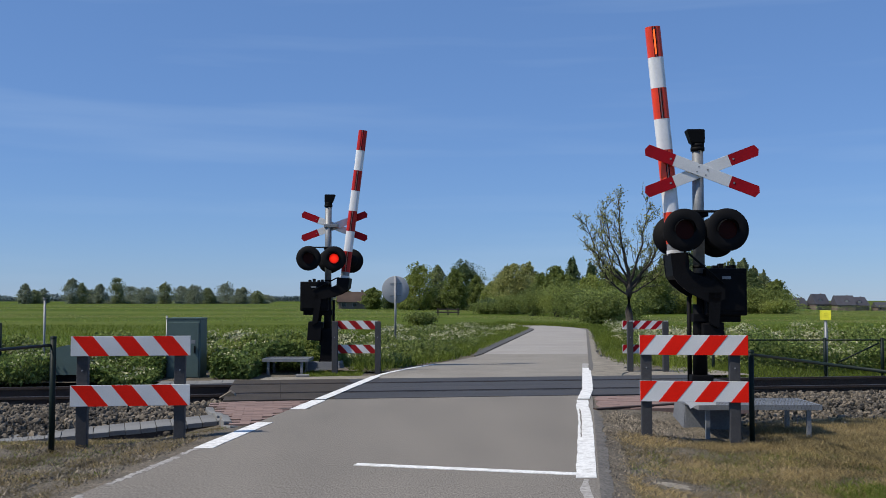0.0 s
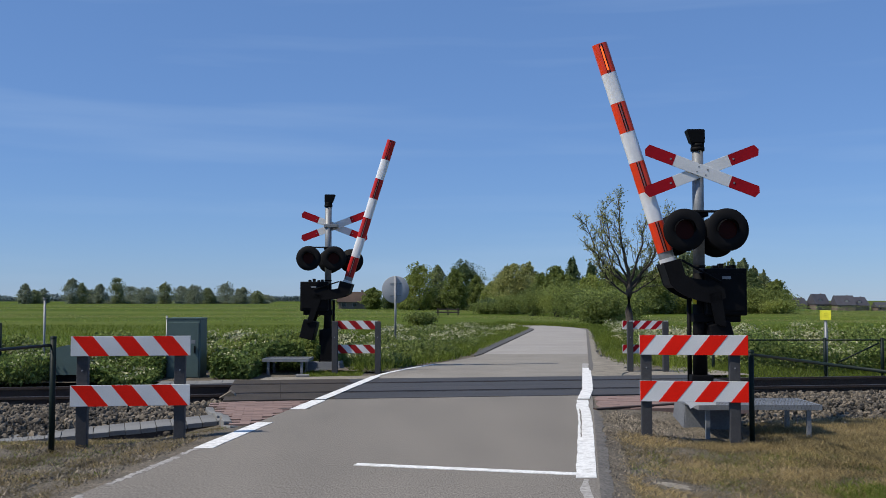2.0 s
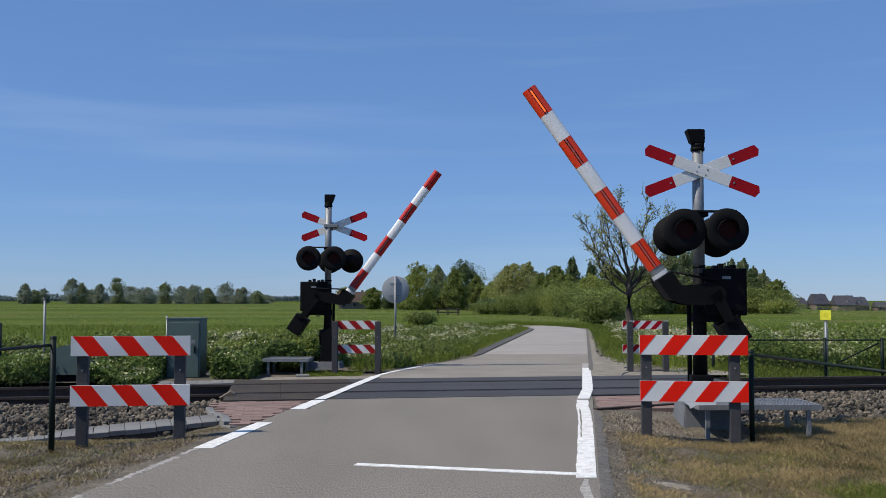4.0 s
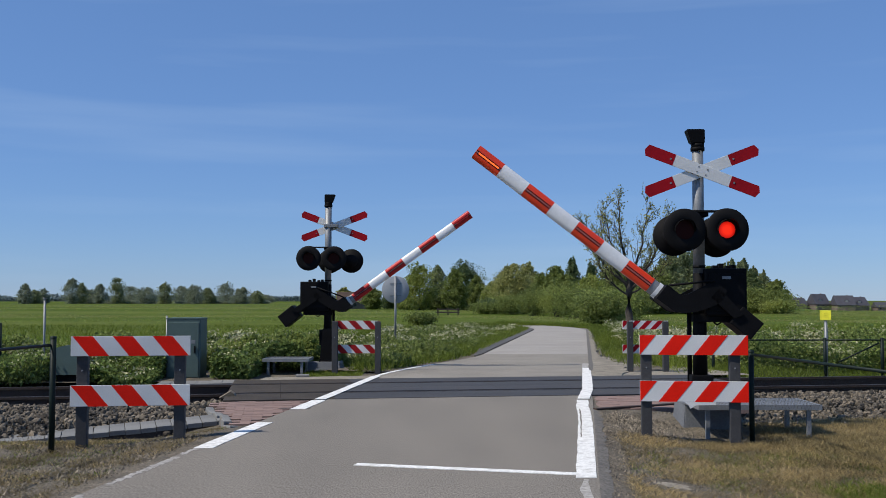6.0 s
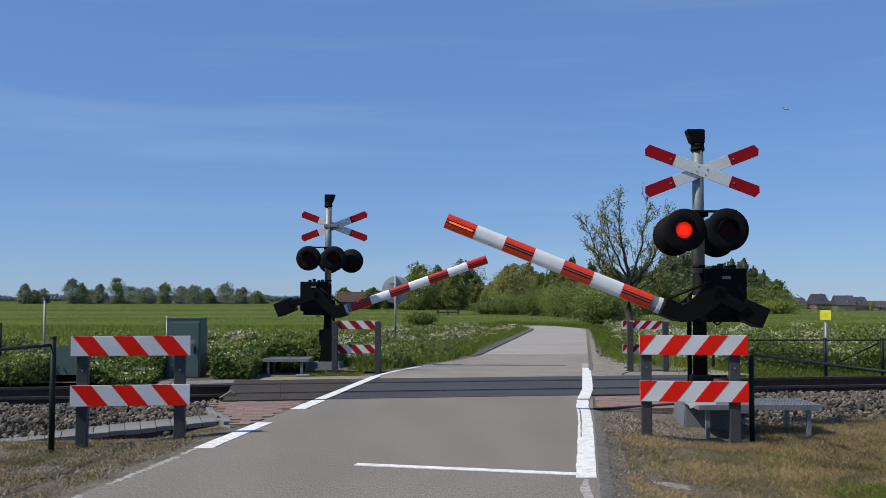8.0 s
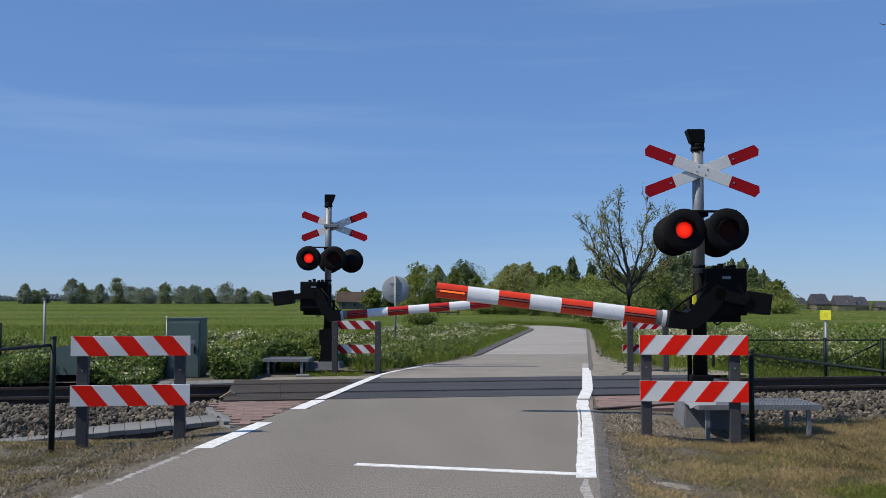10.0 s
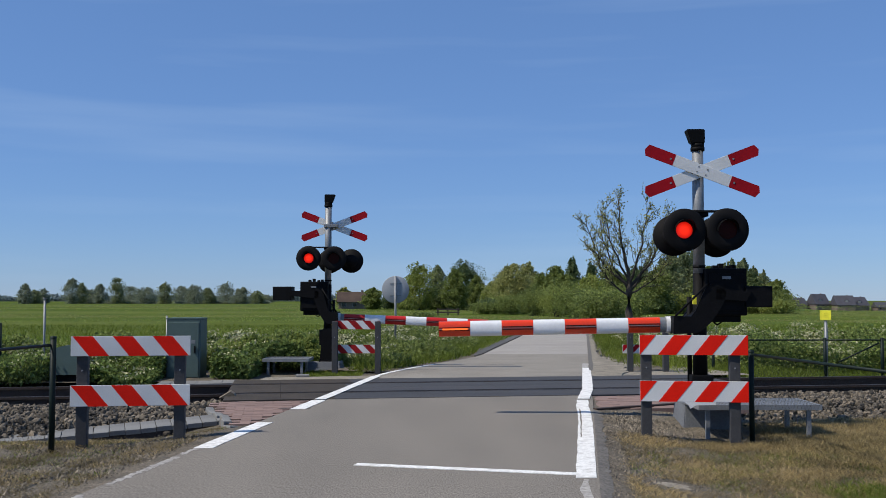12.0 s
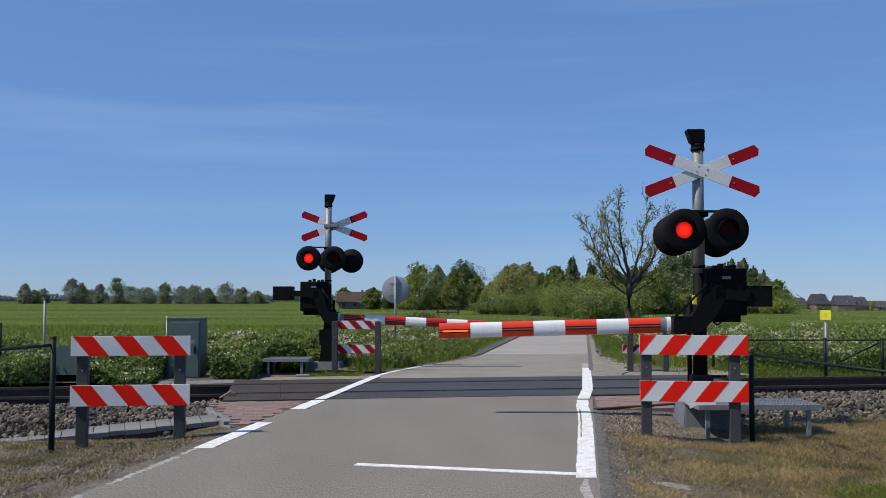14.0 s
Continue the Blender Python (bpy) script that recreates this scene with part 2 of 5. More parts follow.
def quads_mesh(name, corners, material):
    """One mesh from an array of quads (n, 4, 3)."""
    n = len(corners)
    me = bpy.data.meshes.new(name)
    me.vertices.add(n * 4)
    me.vertices.foreach_set("co", corners.reshape(-1).astype(np.float32))
    me.loops.add(n * 4)
    me.loops.foreach_set("vertex_index", np.arange(n * 4, dtype=np.int32))
    me.polygons.add(n)
    me.polygons.foreach_set("loop_start", np.arange(0, n * 4, 4, dtype=np.int32))
    me.update(calc_edges=True)
    me.materials.append(material)
    return new(name, me)


RNG = np.random.default_rng(7)


def leaves(points, size, up=0.3):
    """A small tilted leaf quad at each point."""
    n = len(points)
    a = RNG.normal(size=(n, 3))
    a /= np.linalg.norm(a, axis=1)[:, None]
    b = np.cross(a, RNG.normal(size=(n, 3)))
    b /= np.linalg.norm(b, axis=1)[:, None] + 1e-9
    s = size * RNG.uniform(0.6, 1.4, (n, 1))
    return np.stack([points - a * s * 0.5, points + b * s * 0.3, points + a * s * 0.5, points - b * s * 0.3], axis=1)


def blades(points, height, width, lean=0.35):
    """A narrow upright blade at each point."""
    n = len(points)
    h = (height * RNG.uniform(0.5, 1.25, n))[:, None]
    ang = RNG.uniform(0, 2 * np.pi, n)
    side = np.stack([np.cos(ang), np.sin(ang), np.zeros(n)], 1) * width
    tip = np.concatenate([RNG.normal(0, lean, (n, 2)), np.ones((n, 1))], 1) * h
    return np.stack([points - side, points + side, points + tip + side * 0.25, points + tip - side * 0.25], axis=1)


# ---- ground, road and track ----
TRACK_YAW = 9.1
TRACK = pose(0, 14.5, 0, 0, 0, TRACK_YAW)


def right_edge(y):
    return 0.14 * y + 0.1


def left_edge(y):
    if y < 16.4:
        return -2.34 + (y - 6.27) * 0.118
    if y < 23:
        k = (y - 16.4) / 6.6
        return -1.14 + 2.06 * k * k * (3 - 2 * k) * 0.5 + 2.06 * k * 0.5
    return 0.92 + (y - 23) * 0.153


def track_y(x, off):
    """y of a line beside the track, off metres towards the far side, at x."""
    a = radians(TRACK_YAW)
    return 14.5 + off / math.cos(a) + x * math.tan(a)


def build_ground():
    # one sheet of meadow; the polder in the north-east lies lower
    bm = bmesh.new()
    xs = [-2500, -600, -100, 0, 25, 40, 60, 90, 120, 160, 220, 300, 600, 2500]
    ys = [-200, 0, 60, 110, 130, 160, 200, 250, 300, 350, 400, 470, 700, 1500, 4200]
    grid = []
    for y in ys:
        row = []
        for x in xs:
            side = min(1.0, max(0.0, (x / max(y, 1.0) - 0.3) / 0.04)) if y > 0 else 0.0
            row.append(bm.verts.new((x, y, -0.3 - 4.0 * side * min(1.0, max(0.0, (y - 130) / 310)))))
        grid.append(row)
    for ra, rb in zip(grid[:-1], grid[1:]):
        for i in range(len(xs) - 1):
            bm.faces.new((ra[i], ra[i + 1], rb[i + 1], rb[i])).smooth = True
    tagged(part("ground", bm, MEADOW), "green meadow reaching the horizon", kind="structure")
    # sandy verges on both sides of the near road, up to the track
    def verge(name, side):
        bm = bmesh.new()
        ny, nx = 98, 60
        rows = []
        for j in range(ny):
            y = 2.0 + (j - 8) * 0.127 if j >= 8 else 2.0 - (8 - j) * 4.0
            row = []
            for i in range(nx):
                d = i / (nx - 1) * 9.0
                x = right_edge(y) + d if side > 0 else left_edge(y) - d
                k = min(1, max(0, (x - 2.9) / 0.7 if side > 0 else (-2.2 - x) / 0.3))
                lim = track_y(x, -1.75 - 1.45 * k)
                yy = min(y, lim)
                up = min(1, max(0, (yy - 10.2) / 1.0)) * min(1, max(0, (3.6 - x) / 0.5)) if side > 0 else 0
                z = -0.01 - min(d, 1.2) * (0.12 if side > 0 else 0.08) * (1 - 0.72 * up) - (0.05 * k if yy == lim else 0) + noise.noise((x * 1.3, yy * 1.3, 0)) * 0.035 * min(1, d * 3) + noise.noise((x * 5, yy * 5, 4)) * 0.02 * min(1, d * 3)
                row.append(bm.verts.new((x, yy, z)))
            rows.append(row)
        for j in range(ny - 1):
            for i in range(nx - 1):
                try:
                    f = bm.faces.new((rows[j][i], rows[j][i + 1], rows[j + 1][i + 1], rows[j + 1][i]))
                    f.smooth = True
                except ValueError:
                    pass
        bmesh.ops.recalc_face_normals(bm, faces=bm.faces[:])
        for f in bm.faces:
            if f.normal.z < 0:
                f.normal_flip()
        if side < 0:
            for v in bm.verts:
                dip = min(1.0, max(0.0, (v.co.y - 9.3) / 0.7)) * min(1.0, max(0.0, (left_edge(v.co.y) - 0.25 - v.co.x) / 0.8))
                v.co.z -= 0.09 * dip
        tagged(part(name, bm, SOIL), "bare sandy road verge with dry grass", "verge", kind="structure")
    def far_verge(name, side):
        bm = bmesh.new()
        prev = None
        for j in range(34):
            y = 17.9 + j * 0.9
            bend = max(0, y - 41) ** 2 * 0.035
            row = []
            for d, z in ((-0.1, -0.03), (0.5, -0.03), (1.2, 0.0), (2.4, -0.12), (4.5, -0.31)):
                x = right_edge(y) - bend + d if side > 0 else min(left_edge(y), left_edge(23) + (y - 23) * 0.153 if y > 23 else 9) - bend - d
                row.append(bm.verts.new((x, y, z + 0.03 * noise.noise((x, y, 2)))))
            if prev:
                for k in range(4):
                    f = bm.faces.new((prev[k], prev[k + 1], row[k + 1], row[k]))
                    f.smooth = True
            prev = row
        bmesh.ops.recalc_face_normals(bm, faces=bm.faces[:])
        for f in bm.faces:
            if f.normal.z < 0:
                f.normal_flip()
        tagged(part(name, bm, SOIL), "grassy lane verge with a sandy edge", "verge", kind="structure")
    far_verge("verge_far_east", 1)
    far_verge("verge_far_west", -1)
    verge("verge_east", 1)
    verge("verge_west", -1)


def build_road():
    def strip(name, ys, z, mat, label, le=left_edge, re=right_edge):
        bm = bmesh.new()
        prev = None
        for y in ys:
            v = [bm.verts.new((le(y), y, z)), bm.verts.new((re(y), y, z)), bm.verts.new((le(y) - 0.02, y, z - 0.3)), bm.verts.new((re(y) + 0.02, y, z - 0.3))]
            if prev:
                bm.faces.new((prev[0], prev[1], v[1], v[0]))
                bm.faces.new((prev[1], prev[3], v[3], v[1]))
                bm.faces.new((prev[2], prev[0], v[0], v[2]))
            prev = v
        return tagged(part(name, bm, mat), label, "road", kind="structure")
    strip("road_near", [-30, -20, -10, -4] + [2 + i * 0.4 for i in range(26)] + [12.6], 0.0, ASPHALT, "grey worn asphalt road before the level crossing")
    strip("road_apron", [16.0 + i * 0.5 for i in range(15)], 0.0, ASPHALT_APRON, "grey asphalt apron beyond the level crossing")
    # the narrow pale road beyond bends to the left
    bm = bmesh.new()
    prev = None
    for i in range(33):
        y = 23.0 + i * 0.8
        bend = max(0, y - 41) ** 2 * 0.035
        l, r = left_edge(y) - bend, right_edge(y) - bend
        v = [bm.verts.new((l, y, 0.0)), bm.verts.new((r, y, 0.0)), bm.verts.new((l, y, -0.3)), bm.verts.new((r, y, -0.3))]
        if prev:
            bm.faces.new((prev[0], prev[1], v[1], v[0]))
            bm.faces.new((prev[1], prev[3], v[3], v[1]))
            bm.faces.new((prev[2], prev[0], v[0], v[2]))
        prev = v
    tagged(part("road_far", bm, ASPHALT_FAR), "narrow pale asphalt lane bending away", "road", kind="structure")
    # Edge strip whose dark colour holds both dirt and the shade lying there.
    bm = bmesh.new()
    for i in range(40):
        y = 22.3 + i * 0.55
        bend = max(0, y - 41) ** 2 * 0.035
        wide = min(0.34, 0.08 + (y - 22.3) * 0.09)
        box(left_edge(y) - bend - wide, left_edge(y) - bend - 0.005, y, y + 0.56, -0.25, 0.012, bm=bm)
    tagged(part("edge_strip", bm, EDGE_ASPHALT), "concrete edge strip along the lane, dirt and shade in its colour", "kerb", kind="structure")
    # painted lines, 4 mm thick
    def line(name, y0, y1, off0, off1, edge, mat=PAINT, steps=30, rough=0.009):
        bm = bmesh.new()
        for i in range(steps):
            a, b = y0 + (y1 - y0) * i / steps, y0 + (y1 - y0) * (i + 1) / steps
            wob = [rough * noise.noise((a * 3.1, k * 7.0, y0)) for k in (1, 2)] + [rough * noise.noise((b * 3.1, k * 7.0, y0)) for k in (2, 1)]
            vs = []
            for z in (0.001, 0.005):
                for (yy, o), wb in zip(((a, off0), (a, off1), (b, off1), (b, off0)), wob):
                    vs.append(bm.verts.new((edge(yy) + o + wb, yy, z)))
            for q in ((4, 5, 6, 7), (0, 1, 5, 4), (1, 2, 6, 5), (2, 3, 7, 6), (3, 0, 4, 7)):
                bm.faces.new([vs[k] for k in q])
        return tagged(part(name, bm, mat), "white painted road line on the asphalt", "road marking", kind="structure")
    line("edge_line", 8.45, 10.2, 0.0, 0.16, left_edge)
    line("edge_line", 11.45, 12.45, 0.0, 0.17, left_edge)
    line("edge_line", 16.3, 19.4, 0.02, 0.1, left_edge)
    flake = random.Random(5)
    bm = bmesh.new()
    y = 4.8
    while y < 8.42:
        step = flake.uniform(0.02, 0.06)
        if noise.noise((y * 1.9, 3.0, 1.0)) + 0.35 * noise.noise((y * 9.0, 1.0, 2.0)) > -0.14:
            a, b = sorted((flake.uniform(0.0, 0.03), flake.uniform(0.045, 0.085)))
            box(left_edge(y) + a, left_edge(y) + b, y, y + step + 0.004, -0.002, 0.002, bm=bm)
        y += step
    tagged(part("edge_line", bm, WORN_PAINT), "flaked remains of a white edge line", "road marking", kind="structure")
    line("edge_line", 7.05, 9.1, -0.165, -0.02, right_edge, PAINT, 40, 0.008)
    line("edge_line", 9.1, 11.5, -0.128, -0.022, lambda y: right_edge(y) - 0.02 * max(0.0, min(1.0, (y - 10.2) / 1.3)), PAINT, 50, 0.011)
    line("edge_line", 9.1, 11.5, -0.165, -0.142, lambda y: right_edge(y) - 0.022 * max(0.0, min(1.0, (y - 10.2) / 1.3)), PAINT, 50, 0.009)
    line("edge_line", 11.5, 12.5, -0.172, -0.03, lambda y: right_edge(y) - 0.023, PAINT, 20, 0.01)
    line("deck_line", 12.5, 16.3, 0.02, 0.155, left_edge, PAINT, 16).location.z = 0.008
    line("deck_line", 12.56, 16.6, -0.19, -0.04, lambda y: right_edge(y) + 0.055 * max(0.0, min(1.0, (y - 12.56) / 1.3)), PAINT, 30, 0.008).location.z = 0.008
    line("edge_line", 16.6, 18.4, -0.135, 0.015, right_edge)
    line("edge_line", 18.5, 19.6, -0.14, -0.02, right_edge, WORN_PAINT)
    line("edge_line", 6.3, 7.0, -0.115, -0.06, right_edge, WORN_PAINT, 12, 0.03).location.z = -0.003
    sheet("lane_dash", [[(0.55, 19.36), (1.36, 19.3), (1.36, 19.36), (0.55, 19.42)]], WORN_PAINT, 0.006, "short worn white dash on the apron", category="road marking")
    for x0, x1, y0, y1 in ((-0.45, -0.1, 17.95, 18.02), (-0.95, -0.6, 17.4, 17.45), (-1.9, -1.5, 11.5, 11.57)):
        sheet("tar_seam", [[(x0, y0), (x1, y0 + 0.02), (x1 - 0.03, y1), (x0 + 0.05, y1 - 0.02)]], EDGE_ASPHALT, 0.0045, "dark tar seam on the asphalt", category="tar seam")
    bm = bmesh.new()
    a0, a1 = Vector((-0.655, 7.62, 0)), Vector((0.95, 7.2, 0))
    box(0, (a1 - a0).length, -0.05, 0.05, 0.001, 0.006, bm=bm)
    ob = tagged(part("stop_line", bm, PAINT), "thin white painted stop line across the lane", "road marking", kind="structure")
    ob.matrix_basis = Matrix.Translation(a0) @ Matrix.Rotation(math.atan2(a1.y - a0.y, a1.x - a0.x), 4, "Z")


def ragged_edges():
    """Broken asphalt and sand along the road's edge, with uneven outlines."""
    def ribbon(name, rows, mat, label, category):
        bm = bmesh.new()
        prev = None
        for x0, x1, y, z0, z1 in rows:
            v = [bm.verts.new((x0, y, z0)), bm.verts.new((x1, y, z1)), bm.verts.new((x1 + 0.012, y, z1 - 0.09))]
            if prev:
                for k in (0, 1):
                    bm.faces.new((prev[k], prev[k + 1], v[k + 1], v[k]))
            prev = v
        tagged(part(name, bm, mat), label, category, kind="structure")
    def rag(y, seed, small):
        return small * (noise.noise((y * 2.1, seed, 0)) + 0.7 * noise.noise((y * 8.0, seed, 3)))
    rows = []
    for i in range(150):
        y = 4.0 + i * 0.05
        rows.append((right_edge(y) - 0.003, right_edge(y) + 0.085 + rag(y, 2.0, 0.028), y, 0.001, -0.016))
    ribbon("road_shoulder", rows, EDGE_ASPHALT_EAST, "broken grey asphalt edge beside the painted line", "road")
    # sand and crumbled asphalt beyond the track, beside the lane
    sand, crumbs = [], []
    for i in range(210):
        y = 16.35 + i * 0.13
        bend = max(0, y - 41) ** 2 * 0.035
        out = 0.2 + max(0.0, 1.0 - abs(y - 18.3) / 4.5) * 0.5
        sand.append((right_edge(y) - bend + 0.018, right_edge(y) - bend + out + rag(y, 5.0, 0.14), y, 0.006, 0.002))
        if y > 17.6:
            crumbs.append((right_edge(y) - bend - 0.02 - rag(y, 7.0, 0.018), right_edge(y) - bend + 0.06 + rag(y, 8.0, 0.025), y, 0.009, 0.008))
    ribbon("sand_edge", sand, SAND, "pale sand washed against the lane's edge", "sand")
    ribbon("lane_edge", crumbs, EDGE_ASPHALT_EAST, "crumbled dark edge of the lane", "road")
    # a bare patch in the dry grass
    bm = bmesh.new()
    mid = bm.verts.new((1.62, 7.14, -0.05))
    ring = []
    for i in range(40):
        a = i * math.tau / 40
        r = 1 + 0.6 * noise.noise((math.cos(a) * 2.2, math.sin(a) * 2.2, 5.0))
        ring.append(bm.verts.new((1.62 + 0.28 * r * math.cos(a), 7.14 + 0.24 * r * math.sin(a), -0.086 - 0.034 * math.cos(a))))
    for i in range(40):
        bm.faces.new((mid, ring[i], ring[(i + 1) % 40])).smooth = True
    tagged(part("sand_patch", bm, SAND), "bare patch of pale sand in the dry grass", "sand", kind="structure")


def build_track():
    # ballast bed with shoulders
    bm = bmesh.new()
    prof = ((-3.7, -0.34), (-3.3, -0.19), (-2.6, -0.12), (-1.2, -0.1), (-0.86, -0.17), (-0.8, -0.25), (1.1, -0.25), (1.75, -0.2), (2.6, -0.34))
    prev = None
    for i in range(61):
        x = -60 + i * 2
        v = [bm.verts.new((x, y, z)) for y, z in prof]
        if prev:
            for k in range(len(prof) - 1):
                bm.faces.new((prev[k], v[k], v[k + 1], prev[k + 1]))
        prev = v
    bmesh.ops.recalc_face_normals(bm, faces=bm.faces[:])
    for f in bm.faces:
        if f.normal.z < 0:
            f.normal_flip()
    ob = tagged(part("ballast_bed", bm, BALLAST_BED_SHADE), "stony ballast bed of the single track, near black for gap shade", "ballast", kind="structure")
    ob.matrix_basis = TRACK
    # rails
    rail_prof = ((-0.07, -0.22), (0.07, -0.22), (0.07, -0.19), (0.01, -0.16), (0.01, -0.04), (0.036, -0.03), (0.036, 0.0), (-0.036, 0.0), (-0.036, -0.03), (-0.01, -0.04), (-0.01, -0.16), (-0.07, -0.19))
    for y in (-0.7525, 0.7525):
        rail = empty("rail", TRACK, "rusty steel rail with a worn bright head", "rail", "rails")
        bm = bmesh.new()
        a = [bm.verts.new((-60, y + py, pz)) for py, pz in rail_prof]
        b = [bm.verts.new((60, y + py, pz)) for py, pz in rail_prof]
        for i in range(len(a)):
            bm.faces.new((a[i], a[(i + 1) % len(a)], b[(i + 1) % len(a)], b[i]))
        bmesh.ops.recalc_face_normals(bm, faces=bm.faces[:])
        part("rail_body", bm, RAIL, rail)
        part("rail_head", box(-60, 60, y - 0.03, y + 0.03, -0.004, 0.003), RAIL_HEAD, rail, "bright worn running surface")
    me = None
    for i in range(-40, 41):
        x = i * 0.6
        if -3.3 < x < 4.6:
            continue
        if me is None:
            ob = part("sleeper", box(-0.13, 0.13, -1.26, 1.26, -0.42, -0.215, 0.015), SLEEPER)
            me = ob.data
        else:
            ob = new("sleeper", me)
        ob.matrix_basis = TRACK @ pose(x, 0, 0)
        tagged(ob, "grey concrete sleeper in the ballast", "sleeper", "sleepers")
    # crossing panels: rubber mats between and beside the rails
    deck = empty("crossing_deck", TRACK, "dark rubber panels laid between and beside the rails", "crossing deck", kind="structure")
    for nm, y0, y1 in (("outer", -1.62, -0.83), ("inner", -0.62, 0.0), ("inner", 0.004, 0.62), ("outer", 0.83, 1.5)):
        road = -1.62 if y0 < -1 else -1.5 if y0 < 0 else -1.37 if y0 < 0.5 else -1.25
        cuts = [-3.0, -2.3, road, -0.34, 0.72, 1.78, 2.84] + ([3.36] if y0 < -1 else [3.6, 4.42])
        for xa, xb in zip(cuts[:-1], cuts[1:]):
            ob = part("crossing_panel", box(xa + 0.001, xb - 0.001, y0, y1, -0.16, 0.004, 0.003), DUSTY_RUBBER if xb <= road + 0.01 else RUBBER, deck)
    bm = bmesh.new()
    box(-3.0, 3.36, -1.68, -1.62, -0.2, -0.03, bm=bm)
    box(-3.0, 4.42, 1.5, 1.6, -0.2, -0.04, bm=bm)
    box(-3.0, 4.42, -0.84, -0.66, -0.2, -0.05, bm=bm)
    box(-3.0, 4.42, 0.66, 0.84, -0.2, -0.05, bm=bm)
    ob = tagged(part("flangeway", bm, GROOVE), "black flangeway grooves beside the rails", "groove", kind="structure")
    ob.matrix_basis = TRACK
    # fill between the road ends and the panels
    near = [(left_edge(12.55), 12.55), (right_edge(12.55), 12.55), (right_edge(13.1), track_y(right_edge(13.1), -1.66)), (left_edge(12.5), track_y(left_edge(12.5), -1.66))]
    sheet("road_joint", [near], ASPHALT, 0.001, "asphalt joint against the crossing panels", category="road")
    lx = left_edge(16.3)
    far = [(lx, track_y(lx, 1.6)), (2.6, track_y(2.6, 1.6)), (right_edge(17.6), 17.6), (left_edge(17.6), 17.6)]
    sheet("far_apron", [far], ASPHALT_APRON, -0.004, "asphalt strip behind the crossing panels", category="road")
    strip = [(-2.86, track_y(-2.86, 1.6)), (lx - 0.01, track_y(lx, 1.6)), (lx + 0.1, track_y(lx, 2.35)), (-2.86, track_y(-2.86, 2.2))]
    sheet("paving_strip", [strip], SAND, -0.012, "sanded paving strip behind the crossing panels", category="paving")
    soil = [(-9.5, track_y(-9.5, 2.3)), (-3.0, track_y(-3.0, 2.21)), (lx + 0.1, track_y(lx, 2.36)), (left_edge(17.5) - 0.02, 17.5), (left_edge(18.4) - 0.05, 18.4), (-2.0, 19.2), (-9.5, 19.0)]
    sheet("trackside_soil", [soil], SOIL, -0.06, "bare earth behind the track", category="soil")
    gravel = [(2.4, track_y(2.4, 1.6)), (5.2, track_y(5.2, 1.6)), (4.7, 18.6), (3.9, 19.6), (3.6, 22.0), (right_edge(22.0) + 0.04, 22.0), (right_edge(17.6) + 0.004, 17.6)]
    sheet("gravel_shoulder", [gravel], SAND, -0.015, "pale gravel shoulder beside the lane", category="sand")


def build_ballast():
    """Loose stones on the shoulders: real stones of uneven size."""
    g = (1 + 5 ** 0.5) / 2
    base = np.array([(-1, g, 0), (1, g, 0), (-1, -g, 0), (1, -g, 0), (0, -1, g), (0, 1, g), (0, -1, -g), (0, 1, -g), (g, 0, -1), (g, 0, 1), (-g, 0, -1), (-g, 0, 1)]) / 1.9
    tri = np.array([(0, 11, 5), (0, 5, 1), (0, 1, 7), (0, 7, 10), (0, 10, 11), (1, 5, 9), (5, 11, 4), (11, 10, 2), (10, 7, 6), (7, 1, 8), (3, 9, 4), (3, 4, 2), (3, 2, 6), (3, 6, 8), (3, 8, 9), (4, 9, 5), (2, 4, 11), (6, 2, 10), (8, 6, 7), (9, 8, 1)])
    V, F = [], []
    n = 0
    for (xa, xb, ya, yb, per) in ((-7, -2.5, -3.45, -0.82, 360), (2.7, 9.0, -3.6, -0.82, 360), (-9, -3.2, -0.7, 2.3, 90), (3.9, 12, -0.7, 2.3, 90)):
        cnt = int((xb - xa) * (yb - ya) * per)
        xs, ys = RNG.uniform(xa, xb, cnt), RNG.uniform(ya, yb, cnt)
        for x, y in zip(xs, ys):
            z = -0.1 - max(0, -2.6 - y) * 0.1 - max(0, y + 1.05) * 0.25 if y < -0.8 else -0.235 if y < 1.1 else -0.2
            z += 0.03 * noise.noise((x * 2, y * 2, 0))
            r = RNG.uniform(0.02, 0.04)
            rot = np.array(Euler(RNG.uniform(0, 6.28, 3)).to_matrix())
            pts = (base * r * RNG.uniform(0.62, 1.3, (12, 1)) * RNG.uniform(0.6, 1.3, (1, 3))) @ rot.T + (x, y, z + r * RNG.uniform(0.2, 0.9))
            V.append(pts)
            F.append(tri + n)
            n += 12
    me = bpy.data.meshes.new("ballast_stones")
    me.from_pydata(np.concatenate(V).tolist(), [], np.concatenate(F).tolist())
    me.materials.append(STONE)
    ob = new("ballast_stones", me)
    ob.matrix_basis = TRACK
    tagged(ob, "loose grey brown ballast stones beside the rails", "ballast", kind="stuff")


